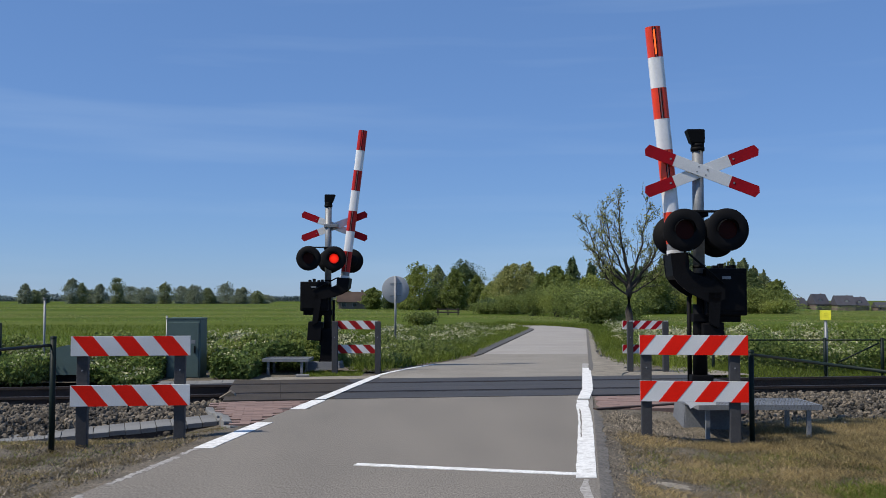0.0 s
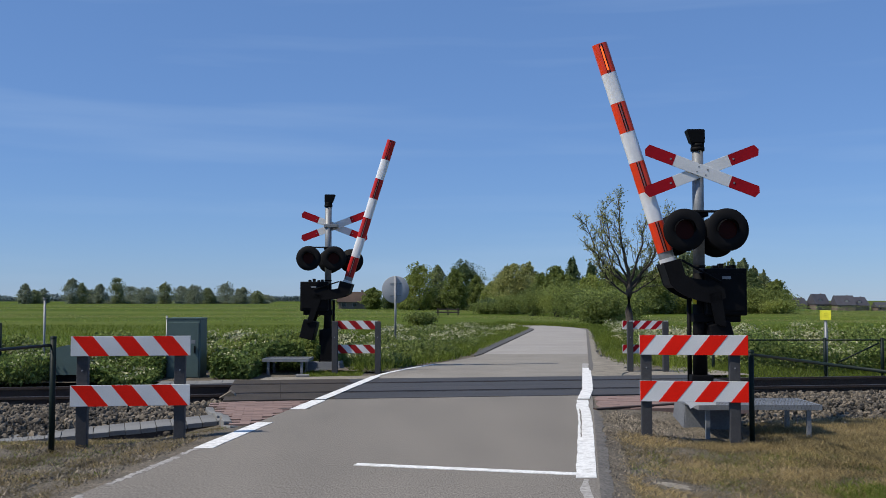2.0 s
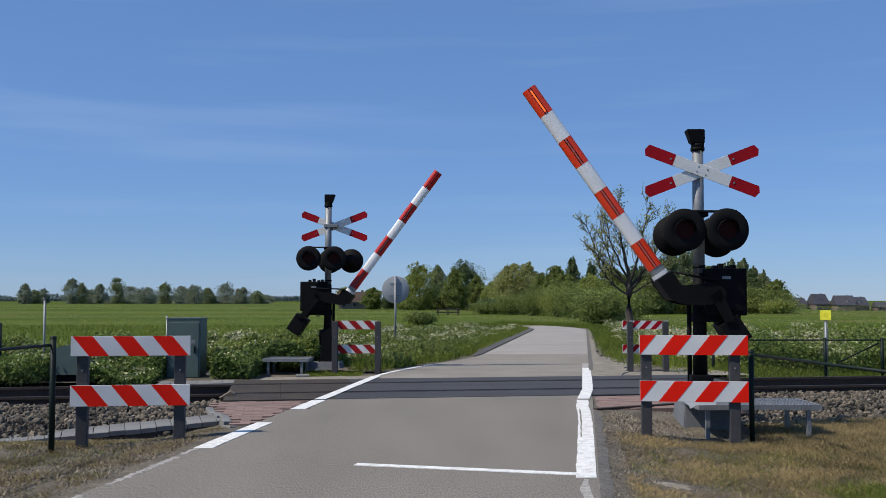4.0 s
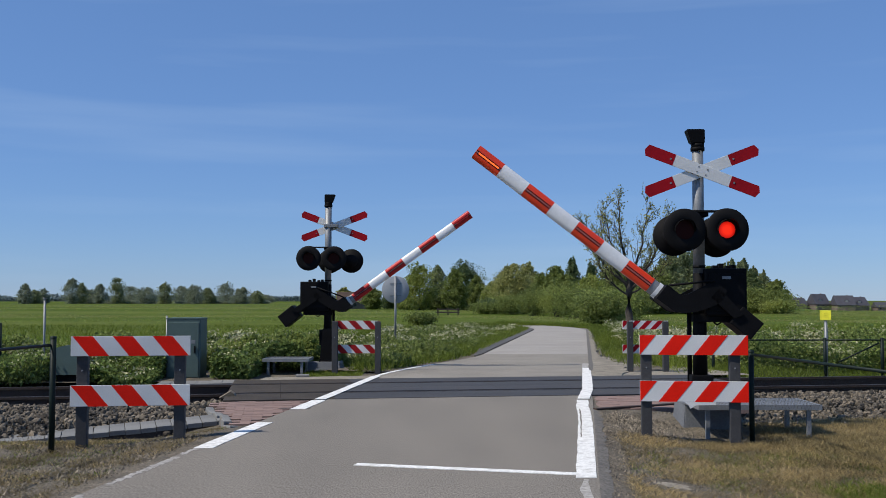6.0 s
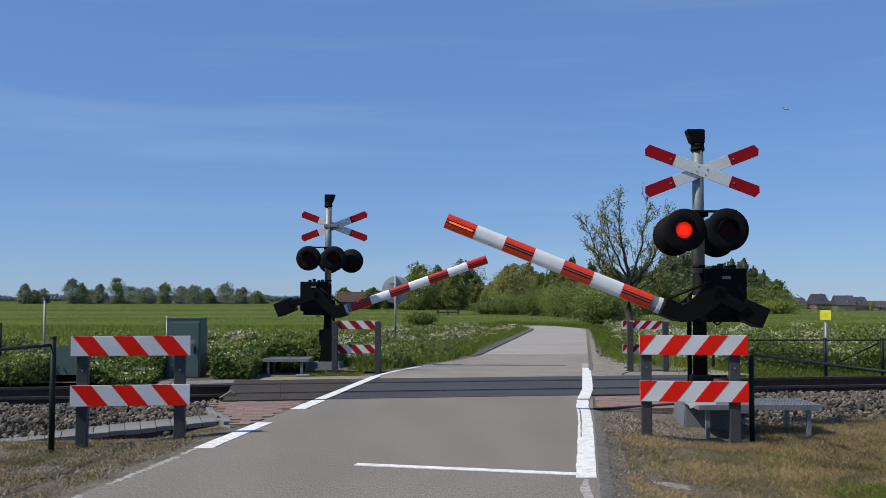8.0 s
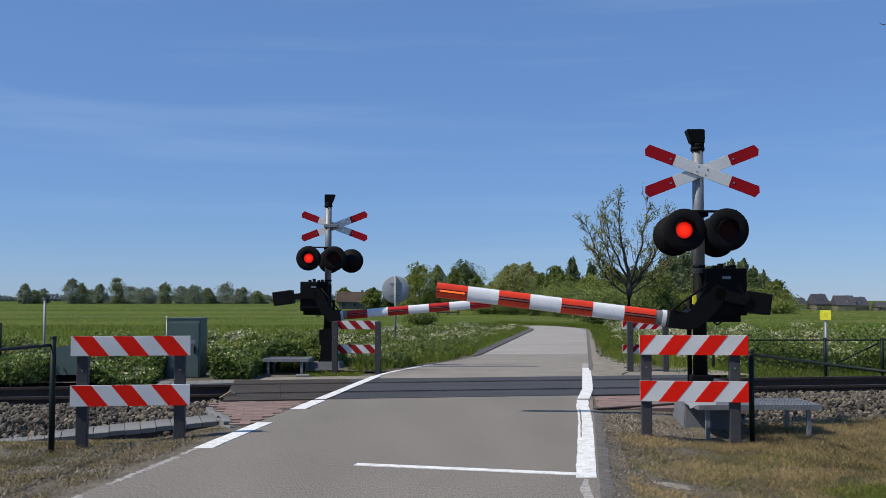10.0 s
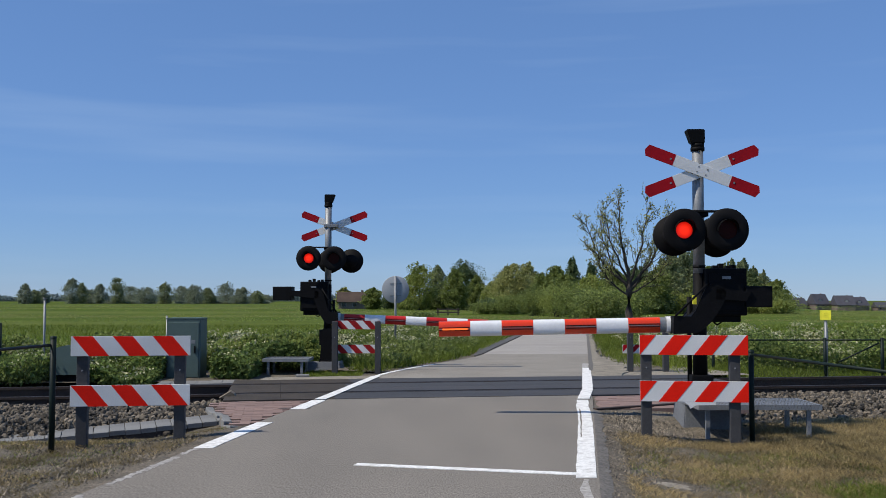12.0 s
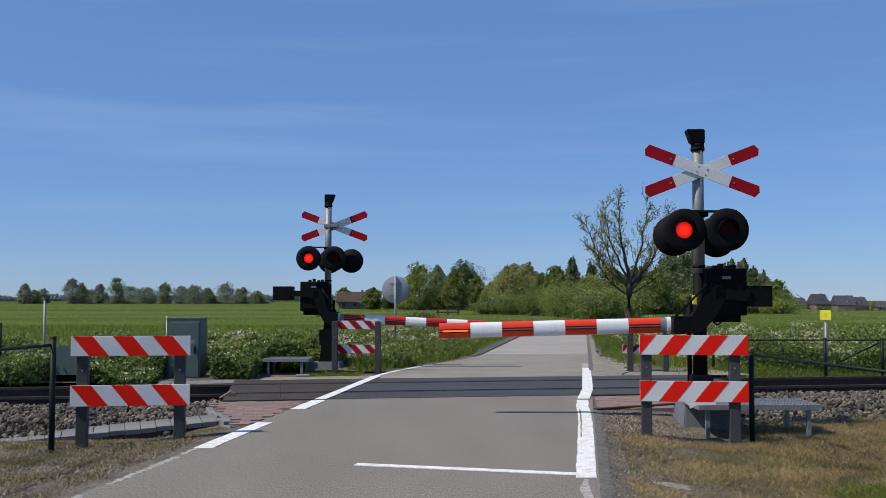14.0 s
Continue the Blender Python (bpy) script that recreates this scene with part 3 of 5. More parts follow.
# ---- level crossing signals ----
def lens_unit(parent, x, y, z, face, live):
    """A round black board with a hooded lamp. face -1 looks to the near side. Returns the two added shutter halves of a
    live lamp.
    """
    f = face
    lamp = part("lamp_unit", lathe([(0.1, 0.0), (0.105, -0.004 * 1), (0.215, 0.0), (0.226, 0.012), (0.222, 0.024), (0.13, 0.03), (0.12, 0.04), (0.11, 0.15), (0.0, 0.16)]), MATT_BLACK, parent, "round black signal lamp with a dark red lens")
    lamp.matrix_basis = pose(x, y, z, 0, 0, 0 if f < 0 else 180)
    bm = bmesh.new()
    n = 16
    ring0, ring1 = [], []
    for i in range(n + 1):
        a = math.pi * (-0.05 + 1.1 * i / n)
        ring0.append(bm.verts.new((0.112 * math.cos(a), -0.002, 0.112 * math.sin(a))))
        ring1.append(bm.verts.new((0.106 * math.cos(a), -0.11 * (0.35 + 0.65 * math.sin(max(0, min(math.pi, a)))), 0.106 * math.sin(a))))
    for i in range(n):
        bm.faces.new((ring0[i], ring0[i + 1], ring1[i + 1], ring1[i]))
    bmesh.ops.solidify(bm, geom=bm.faces[:], thickness=0.004)
    part("hood", bm, MATT_BLACK, lamp)
    if not live:
        part("lens", lathe([(0.099, 0.008), (0.07, 0.0), (0.03, -0.006), (0.0005, -0.008)], 24), DARK_LENS, lamp, "unlit dark red glass")
        return []
    part("lens", lathe([(0.088, 0.032), (0.06, 0.026), (0.03, 0.023), (0.0005, 0.022)], 24), LENS, lamp, "red lens that glows when lit")
    part("lens_rim", lathe([(0.102, 0.03), (0.088, 0.03), (0.088, 0.034), (0.102, 0.034)], 24), MATT_BLACK, lamp)
    # Added shutter halves over an always glowing lens; parting them stands for the flash.
    halves = []
    for s in (1, -1):
        bm = bmesh.new()
        pts = [(0.101 * math.cos(math.pi * i / 14), s * 0.101 * math.sin(math.pi * i / 14)) for i in range(15)]
        prism(pts, 0.008, 0.011, bm)
        halves.append((part("shutter", bm, DARK_LENS, lamp, "added dark red shutter that turns the glow on and off"), s))
    return halves


def cross_arm(parent, length, width, tilt, x, y, z):
    """One board of the cross with pointed red ends."""
    arm = part("cross_board", box(-length / 2 + 0.335, length / 2 - 0.335, -0.006, 0.006, -width / 2, width / 2, 0.002), GREYWHITE, parent)
    arm.matrix_basis = pose(x, y, z, 0, tilt, 0)
    for s in (-1, 1):
        a, b = s * (length / 2 - 0.334), s * length / 2
        c = b - s * 0.03
        part("red_end", prism([(a, -width / 2), (c, -width / 2), (b, 0), (c, width / 2), (a, width / 2)], -0.007, 0.007), CROSS_RED, arm, "dark red pointed board end")
        part("bolt", tube((a + s * 0.04, -0.006, 0), (a + s * 0.04, -0.011, 0), 0.011, n=8), GALV, arm)
        for zz in (-0.03, 0.03):
            part("bolt", tube((s * 0.05, -0.006, zz), (s * 0.05, -0.009, zz), 0.009, n=8), GALV, arm)
    return arm


def boom_profile(h, d, n=28):
    """A rounded box section."""
    out = []
    for i in range(n):
        a = 2 * math.pi * i / n
        c, q = math.cos(a), math.sin(a)
        out.append((math.copysign(abs(c) ** 0.7, c) * d / 2, math.copysign(abs(q) ** 0.8, q) * h / 2))
    return out


def boom_segment(x0, x1, h0, h1, d, bm=None):
    bm = bm or bmesh.new()
    rings = [[bm.verts.new((x, y, z)) for y, z in boom_profile(h, d)] for x, h in ((x0, h0), (x1, h1))]
    caps = [[bm.verts.new((x, y, z)) for y, z in boom_profile(h, d)] for x, h in ((x0, h0), (x1, h1))]
    n = len(rings[0])
    for i in range(n):
        bm.faces.new((rings[0][i], rings[0][(i + 1) % n], rings[1][(i + 1) % n], rings[1][i])).smooth = True
    bm.faces.new(caps[0][::-1])
    bm.faces.new(caps[1])
    if x1 > x0:
        bmesh.ops.reverse_faces(bm, faces=bm.faces[:])
    return bm


def signal(spec):
    """A level crossing signal: mast, cross, four lamps, drive box and a boom that swings on it. Sizes in metres, x along the boom's side s."""
    s = spec["side"]
    root = empty("crossing_signal", pose(spec["x"], spec["y"], spec["z"]), spec["label"], "level crossing signal", "crossing signals")
    f = spec["face"]
    # plinth
    w = spec["plinth_w"]
    bm = box(-w / 2, w / 2, -w / 2, w / 2, spec["plinth_z0"], spec["plinth_z1"])
    for v in bm.verts:
        if v.co.z > spec["plinth_z0"] + 0.01:
            v.co.x *= 0.86
            v.co.y *= 0.86
    bmesh.ops.bevel(bm, geom=bm.edges[:], offset=0.012, segments=2, affect="EDGES")
    ob = part("plinth", bm, PLINTH, root, "grey concrete plinth block")
    ob.location.x = spec["plinth_dx"]
    zt = spec["plinth_z1"]
    # base flange and lower column
    bm = box(-0.14, 0.14, -0.14, 0.14, zt, zt + 0.03, 0.006)
    part("base_flange", bm, BLACK, root)
    for bx in (-0.11, 0.11):
        for by in (-0.11, 0.11):
            part("anchor_bolt", tube((bx, by, zt + 0.03), (bx, by, zt + 0.07), 0.014, n=8), BLACK, root)
    part("base_box", box(-0.115, 0.115, -0.11, 0.11, zt + 0.03, zt + 0.27, 0.015), BLACK, root)
    if not spec["near"]:
        cover = box(-0.13, 0.13, -0.12, 0.12, zt + 0.031, zt + 0.6)
        for v in cover.verts:
            if v.co.z > 0.5:
                v.co.x *= 0.62
        part("column_cover", cover, BLACK, root)
        part("cable_box", box(-0.15, -0.07, -0.06, 0.06, zt + 0.3, zt + 0.58, 0.01), BLACK, root)
    part("lower_column", tube((0, 0, zt + 0.25), (0, 0, spec["box_z1"] - 0.05), 0.078, 0.066, 18), BLACK, root)
    part("mast", tube((0, 0, spec["box_z1"] - 0.05), (0, 0, spec["top"] - 0.2), 0.062, 0.06, 18), GALV, root, "galvanised steel mast")
    part("conduit", tube((s * 0.1, 0.05, zt + 0.2), (s * 0.1, 0.05, spec["box_z0"] + 0.2), 0.025, n=10), BLACK, root)
    for bz in (spec["box_z1"] + 0.02, spec["front_lamps"][0][2] + 0.17):
        part("clamp_band", tube((0, 0, bz - 0.015), (0, 0, bz + 0.015), 0.067, n=18), BLACK, root)
    hang = [(0.1, -0.05, 0.0), (0.12, -0.06, -0.06), (0.17, -0.06, -0.1), (0.22, -0.05, -0.07), (0.25, -0.04, 0.01)]
    cable = bmesh.new()
    for p, q in zip(hang[:-1], hang[1:]):
        tube((-s * p[0], p[1], spec["box_z0"] + p[2]), (-s * q[0], q[1], spec["box_z0"] + q[2]), 0.009, n=6, bm=cable)
    part("cable", cable, BLACK, root)
    # bell on the top
    bm = tube((0, 0, spec["top"] - 0.23), (0, 0, spec["top"] - 0.19), 0.075, n=16)
    tube((0, 0, spec["top"] - 0.19), (0, 0, spec["top"] - 0.15), 0.07, n=16, bm=bm)
    bell = part("bell_collar", bm, BLACK, root)
    bm = box(-0.06, 0.06, -0.06, 0.06, spec["top"] - 0.15, spec["top"])
    for v in bm.verts:
        if v.co.z > spec["top"] - 0.01:
            v.co.x = -0.128 * spec["bell"] if v.co.x * spec["bell"] < 0 else 0.066 * spec["bell"]
            v.co.y *= 1.25
        else:
            v.co.x = -0.078 * spec["bell"] if v.co.x * spec["bell"] < 0 else 0.068 * spec["bell"]
    bmesh.ops.bevel(bm, geom=bm.edges[:], offset=0.008, segments=2, affect="EDGES")
    part("bell_box", bm, BLACK, root, "black warning bell housing")
    # cross
    cz, cy = spec["cross_z"], f * 0.075
    cross_arm(root, spec["cross_l"], 0.126, 21, spec["cross_x"], cy + f * 0.016, cz)
    cross_arm(root, spec["cross_l"], 0.126, -21, spec["cross_x"], cy, cz)
    part("cross_clamp", box(-0.075, 0.075 + max(0.0, spec["cross_x"]), -0.07, 0.07, cz - 0.03, cz + 0.03, 0.006), GALV, root)
    # lamps
    shutters = []
    for side_name, units in (("front", spec["front_lamps"]), ("back", spec["back_lamps"])):
        for ux, uy, uz in units:
            fd = -1 if side_name == "front" else 1
            shutters.append(lens_unit(root, ux, uy, uz, fd, side_name == "front"))
    xs = [u[0] for u in spec["front_lamps"]]
    yl = spec["front_lamps"][0][1] + 0.1
    zl = spec["front_lamps"][0][2]
    part("lamp_bar", box(min(xs) - 0.05, max(xs) + 0.05, yl - 0.02, yl + 0.02, zl + 0.19, zl + 0.215, 0.004), MATT_BLACK, root)
    for ux in xs:
        part("lamp_hanger", box(ux - 0.02, ux + 0.02, yl - 0.015, yl + 0.015, zl + 0.08, zl + 0.2), MATT_BLACK, root)
    part("lamp_bracket", box(-0.05, 0.05, min(yl, 0.0), max(0.25, yl), zl + 0.15, zl + 0.2, 0.004), MATT_BLACK, root)
    bx = [u[0] for u in spec["back_lamps"]]
    yb, zb = spec["back_lamps"][0][1] - 0.1, spec["back_lamps"][0][2]
    part("lamp_bar", box(min(bx + [0]) - 0.05, max(bx + [0]) + 0.05, yb - 0.02, yb + 0.02, zb - 0.02, zb + 0.02, 0.004), MATT_BLACK, root)
    part("lamp_bracket", box(-0.04, 0.04, -0.02, yb + 0.02, zb - 0.02, zb + 0.03, 0.004), MATT_BLACK, root)
    # drive box
    x0, x1 = spec["box_x"]
    drive = part("drive_box", box(x0, x1, -0.17, 0.17, spec["box_z0"], spec["box_z1"], 0.02), BLACK, root, "black barrier drive box")
    part("box_lid", box(x0 + 0.03, x1 - 0.03, -0.185, -0.168, spec["box_z0"] + 0.05, spec["box_z1"] - 0.06, 0.006), BLACK, drive)
    part("maker_plate", box((x0 + x1) / 2 - 0.05, (x0 + x1) / 2 + 0.04, -0.19, -0.184, spec["box_z1"] - 0.115, spec["box_z1"] - 0.085), GALV, drive)
    bm = bmesh.new()
    for k, (ox, hh) in enumerate(((0.3, 0.035), (0.45, 0.055), (0.62, 0.03), (0.75, 0.04))):
        box(x0 + (x1 - x0) * ox - 0.02, x0 + (x1 - x0) * ox + 0.03, -0.04, 0.04, spec["box_z1"] - 0.005, spec["box_z1"] + hh, 0.004, bm=bm)
    part("terminal_cap", bm, BLACK, drive)
    part("drive_mount", box(min(-0.09, x0 + 0.05), max(0.09, x1 - 0.05), -0.1, 0.1, spec["box_z0"] - 0.07, spec["box_z0"] + 0.02, 0.01), BLACK, root)
    part("hinge_cover", tube((spec["pivot"][0], -0.19, spec["pivot"][1]), (spec["pivot"][0], 0.19, spec["pivot"][1]), 0.07, n=18), BLACK, root)
    part("yellow_marker", box(-0.098, -0.062, -0.125, -0.088, 1.19, 1.285), YELLOW, root) if spec["near"] else None
    # boom: bracket, segments and counterweight, about the pivot
    px, pz = spec["pivot"]
    rx, rz = spec["boom_root"]
    tx, tz = spec["boom_tip"]
    h = spec["boom_h"]
    d = -1 if tx < 0 else 1
    bm = bmesh.new()
    kx, kz = rx / -0.45, rz / -0.335
    outline = [(-0.46, -0.245), (-0.27, -0.245), (-0.22, -0.19), (-0.17, -0.08), (-0.11, 0.04), (-0.03, 0.1), (0.08, 0.09), (0.12, 0.0), (0.09, -0.1), (0.03, -0.2), (-0.04, -0.29), (-0.12, -0.365), (-0.21, -0.415), (-0.46, -0.425)]
    for y0, y1 in ((-0.225, -0.195), (0.195, 0.225)):
        prism([(x * kx, z * kz) for x, z in outline], y0, y1, bm)
    prism([(x * kx, z * kz) for x, z in ((-0.46, -0.25), (-0.27, -0.25), (-0.21, -0.2), (-0.17, -0.39), (-0.21, -0.41), (-0.46, -0.42))], -0.195, 0.195, bm)
    boom = part("boom_arm", bm, BLACK, root, "swinging barrier boom on a black bracket")
    L = math.hypot(tx - rx, tz - rz)
    tilt = math.atan2(tz - rz, abs(tx - rx))
    place = Matrix.Translation((rx, 0, rz)) @ Matrix.Rotation(-tilt * d, 4, "Y")
    part("stay_rod", tube((rx * 0.98, -0.232, rz * 0.72), (rx * 0.2, -0.232, rz * -0.25), 0.012, n=8), BLACK, boom)
    collar = part("boom_collar", boom_segment(0, d * 0.05, h * 1.08, h * 1.08, 0.15), WHITE, boom, "white clamp collar")
    collar.matrix_basis = place
    collar2 = part("boom_collar", boom_segment(d * 0.052, d * 0.12, h * 0.98, h * 0.98, 0.12), GALV, boom, "galvanised clamp collar")
    collar2.matrix_basis = place
    n = spec["segments"]
    step = (L - 0.12) / n
    for k in range(n):
        red = (n - 1 - k) % 2 == 0
        a, b = 0.121 + k * step, 0.12 + (k + 1) * step
        seg = part("boom_segment", boom_segment(d * a, d * b, h, h, 0.13), (BOOM_RED if spec["near"] else FAR_RED) if red else WHITE, boom, "red reflective boom section" if red else "white boom section")
        seg.matrix_basis = place
        if red:
            for zz, mt, th in ((0.013, MATT_BLACK, 0.0042), (-0.001, GALV, 0.0028), (-0.015, MATT_BLACK, 0.0042)):
                ob = part("reflector_strip", box(min(d * a, d * b) + 0.004, max(d * a, d * b) - 0.004, -0.069, -0.062, zz - th, zz + th), mt, boom)
                ob.matrix_basis = place
    strip = part("light_strip", box(min(d * (L - 0.31), d * (L - 0.04)), max(d * (L - 0.31), d * (L - 0.04)), -0.0745, -0.07, -0.012, 0.006), STRIP if spec["near"] else FAR_RED, boom, "glowing orange red warning light strip" if spec["near"] else "dull red light strip")
    strip.matrix_basis = place
    cx0, cx1, cz0, cz1 = spec["weight"]
    bm = box(cx0, cx1, -0.2, 0.2, cz0, cz1, 0.012)
    part("counterweight", bm, BLACK, boom, "black counterweight block")
    wx = cx0 if abs(cx0) < abs(cx1) else cx1
    cm = (cz0 + cz1) / 2
    for y0, y1 in ((-0.225, -0.2), (0.2, 0.225)):
        bm = bmesh.new()
        prism([(0, 0.06), (wx + (cx1 - cx0) * 0.2 * (1 if wx == cx0 else -1), cm + 0.05), (wx, cm - 0.05), (0, -0.07)], y0, y1, bm)
        part("weight_arm", bm, BLACK, boom)
    boom.matrix_basis = pose(px, 0, pz)
    return boom, shutters, (px, 0, pz)


S1, S2 = 165.0, 96.0
NEAR_BOOM, NEAR_SHUTTERS, NEAR_PIVOT = signal(dict(
    x=2.75, y=10.8, z=0.0, side=-1, face=-1, near=True, label="near level crossing signal with red white boom and cross",
    plinth_w=0.56, plinth_z0=-0.22, plinth_z1=0.17, plinth_dx=0.02, top=3.07, bell=1.0, cross_x=0.025, cross_z=2.615, cross_l=1.31,
    front_lamps=[(-0.225, -0.33, 1.965), (0.222, -0.33, 1.968)], back_lamps=[(-0.2, 0.33, 1.945), (0.275, 0.33, 1.93)],
    box_x=(0.03, 0.465), box_z0=1.07, box_z1=1.57, pivot=(0.124, 1.314),
    boom_root=(-0.43, -0.347), boom_tip=(-2.916, -0.415), boom_h=0.165, segments=7, weight=(0.32, 0.6, -0.15, 0.07)))
FAR_BOOM, FAR_SHUTTERS, FAR_PIVOT = signal(dict(
    x=-2.12, y=18.55, z=0.0, side=1, face=1, near=False, label="far level crossing signal seen from behind its cross",
    plinth_w=0.7, plinth_z0=-0.14, plinth_z1=0.11, plinth_dx=-0.05, top=3.18, bell=-1.0, cross_x=0.105, cross_z=2.6, cross_l=1.31,
    front_lamps=[(-0.32, -0.33, 1.99), (0.14, -0.33, 1.985)], back_lamps=[(0.0, 0.33, 1.96), (0.4, 0.33, 1.965)],
    box_x=(-0.49, 0.02), box_z0=1.03, box_z1=1.57, pivot=(-0.145, 1.333),
    boom_root=(0.33, -0.43), boom_tip=(3.089, -0.5625), boom_h=0.16, segments=7, weight=(-0.84, -0.5, -0.1, 0.15)))


build_ground()
build_road()
ragged_edges()
build_track()
build_ballast()


# ---- barriers, fences, boxes beside the track ----
def striped_board(parent, x0, x1, z0, z1, y, lean, n, front, phase=0.5, red=RED):
    """A white board with slanting red stripes, 2 mm proud on the side that faces front."""
    board = part("striped_board", box(x0, x1, y - 0.012, y + 0.012, z0, z1, 0.003), GREYWHITE, parent, "white board with slanting red stripes")
    pitch = (x1 - x0) / n
    h = (z1 - z0)
    ya, yb = (y - 0.0145, y - 0.012) if front < 0 else (y + 0.012, y + 0.0145)
    def clip(poly, xa, keep):
        out = []
        for i in range(len(poly)):
            p, q = poly[i], poly[(i + 1) % len(poly)]
            ip, iq = keep * (p[0] - xa) >= 0, keep * (q[0] - xa) >= 0
            if ip:
                out.append(p)
            if ip != iq:
                k = (xa - p[0]) / (q[0] - p[0])
                out.append((xa, p[1] + k * (q[1] - p[1])))
        return out
    for k in range(-2, n + 2):
        a = x0 + (k + phase) * pitch
        b = a + pitch * 0.5
        poly = [(a, z0), (b, z0), (b + lean * h, z1), (a + lean * h, z1)]
        poly = clip(clip(poly, x0 + 0.001, 1), x1 - 0.001, -1)
        if len(poly) >= 3 and max(p[0] for p in poly) - min(p[0] for p in poly) > 0.01:
            part("red_stripe", prism(poly, ya, yb), red, board, "red reflective stripe")
    return board


def barrier(m, x0, x1, tops, posts, ground, lean, n, front, phase, label, post_y, red=RED):
    root = empty("striped_barrier", m, label, "barrier", "striped roadside barriers")
    for z0, z1 in tops:
        striped_board(root, x0, x1, z0, z1, 0, lean, n, front, phase, red)
    for (px, g) in zip(posts, ground):
        part("post", box(px - 0.05, px + 0.05, post_y - 0.045, post_y + 0.045, g - 0.1, tops[0][1] - 0.01, 0.008), POST_GREY, root, "grey square post")
        mid = (tops[0][0] + tops[1][1]) / 2
        part("bolt", tube((px, post_y - 0.045, mid), (px, post_y - 0.05, mid), 0.008, n=8), GALV, root)
    return root


barrier(pose(-2.842, 9.2, 0, 0, 0, 8), -0.527, 0.527, ((0.727, 0.906), (0.274, 0.463)), (-0.43, 0.432), (-0.11, -0.04), -0.82, 3, -1, 0.46, "low barrier with two red and white striped boards on grey posts", 0.058)
near_barrier = barrier(pose(2.382, 9.6, 0, 0, 0, -7), -0.504, 0.504, ((0.713, 0.9), (0.27, 0.465)), (-0.44, 0.385), (-0.05, -0.13), 0.8, 3, -1, 0.51, "low red and white striped barrier beside the near signal", 0.058)
barrier(pose(-1.49, 17.7, 0, 0, 0, 0), -0.4, 0.38, ((0.72, 0.87), (0.3, 0.45)), (-0.4, 0.35), (-0.05, -0.05), -0.95, 3, -1, 0.4, "grimy striped barrier seen from its post side", -0.058, DIRTY_RED)
part("torn_sheet", prism([(-0.09, 0.268), (0.2, 0.268), (0.2, 0.245), (0.02, 0.238), (-0.04, 0.205), (-0.05, 0.236)], -0.014, -0.011), GREYWHITE, near_barrier, "torn white sheet hanging off the board")
barrier(pose(3.53, 17.7, 0), -0.38, 0.42, ((0.72, 0.87), (0.3, 0.45)), (-0.26, 0.36), (-0.05, -0.05), 0.95, 4, -1, 0.4, "dull red and white striped barrier on the far verge", -0.058, CROSS_RED)


def service_bench(m, w, d, z, g, label):
    """A metal grating platform on four legs."""
    root = empty("service_platform", m, label, "platform", "service platforms")
    bm = bmesh.new()
    box(0, w, 0, 0.03, z - 0.05, z, bm=bm)
    box(0, w, d - 0.03, d, z - 0.05, z, bm=bm)
    box(0, 0.03, 0.03, d - 0.03, z - 0.05, z, bm=bm)
    box(w - 0.03, w, 0.03, d - 0.03, z - 0.05, z, bm=bm)
    part("platform_frame", bm, GALV, root)
    bm = bmesh.new()
    n = int(w / 0.034)
    for i in range(n):
        x = 0.035 + i * (w - 0.07) / n
        box(x, x + 0.02, 0.03, d - 0.03, z - 0.03, z - 0.004, bm=bm)
    for i in range(8):
        y = 0.06 + i * (d - 0.12) / 7
        box(0.03, w - 0.03, y, y + 0.012, z - 0.02, z - 0.002, bm=bm)
    part("grating", bm, GALV, root, "galvanised steel grating")
    for x in (0.1, w - 0.12):
        for y in (0.03, d - 0.06):
            part("leg", box(x - 0.022, x + 0.022, y, y + 0.04, g - 0.05, z - 0.05, 0.004), GALV, root)
    return root


service_bench(pose(2.52, 9.98, 0), 1.22, 0.72, 0.2, -0.14, "galvanised steel grating platform on thin legs")
service_bench(pose(-3.12, 17.4, 0), 0.8, 0.7, 0.22, -0.1, "low grey green steel platform beside the far signal")


def cabinet():
    root = empty("relay_cabinet", pose(-4.32, 17.0, -0.15), "tall green grey steel trackside cabinet", "cabinet")
    body = part("body", box(-0.285, 0.285, -0.2, 0.25, 0.05, 1.06, 0.012), GREEN_BOX, root)
    part("base", box(-0.3, 0.3, -0.21, 0.26, 0.0, 0.05), CONCRETE, root)
    roof = box(-0.29, 0.29, -0.205, 0.255, 1.06, 1.085)
    for v in roof.verts:
        if v.co.z > 1.09 and v.co.y > 0:
            v.co.z += 0.03
    part("roof", roof, GREEN_BOX, root)
    door = part("door", box(-0.255, 0.255, -0.216, -0.201, 0.1, 1.01, 0.005), GREEN_BOX, root)
    part("handle", box(0.18, 0.205, -0.24, -0.216, 0.5, 0.62, 0.004), BLACK, door)
    part("label_plate", box(0.04, 0.2, -0.219, -0.2165, 0.66, 0.72), GALV, door, "pale rectangular plate")
    part("side_post", tube((-0.305, -0.1, 0.0), (-0.305, -0.1, 1.12), 0.018, n=8), GALV, root)
    root = empty("small_cabinet", pose(-5.98, 16.2, -0.15), "small green box with a sloping lid", "cabinet")
    part("body", prism([(-0.25, 0.2), (0.22, 0.2), (0.22, 0.68), (-0.02, 0.66), (-0.25, 0.6)], -0.2, 0.2), GREEN_BOX, root)
    part("foot", box(-0.16, 0.16, -0.15, 0.15, -0.05, 0.2), BLACK, root)


cabinet()


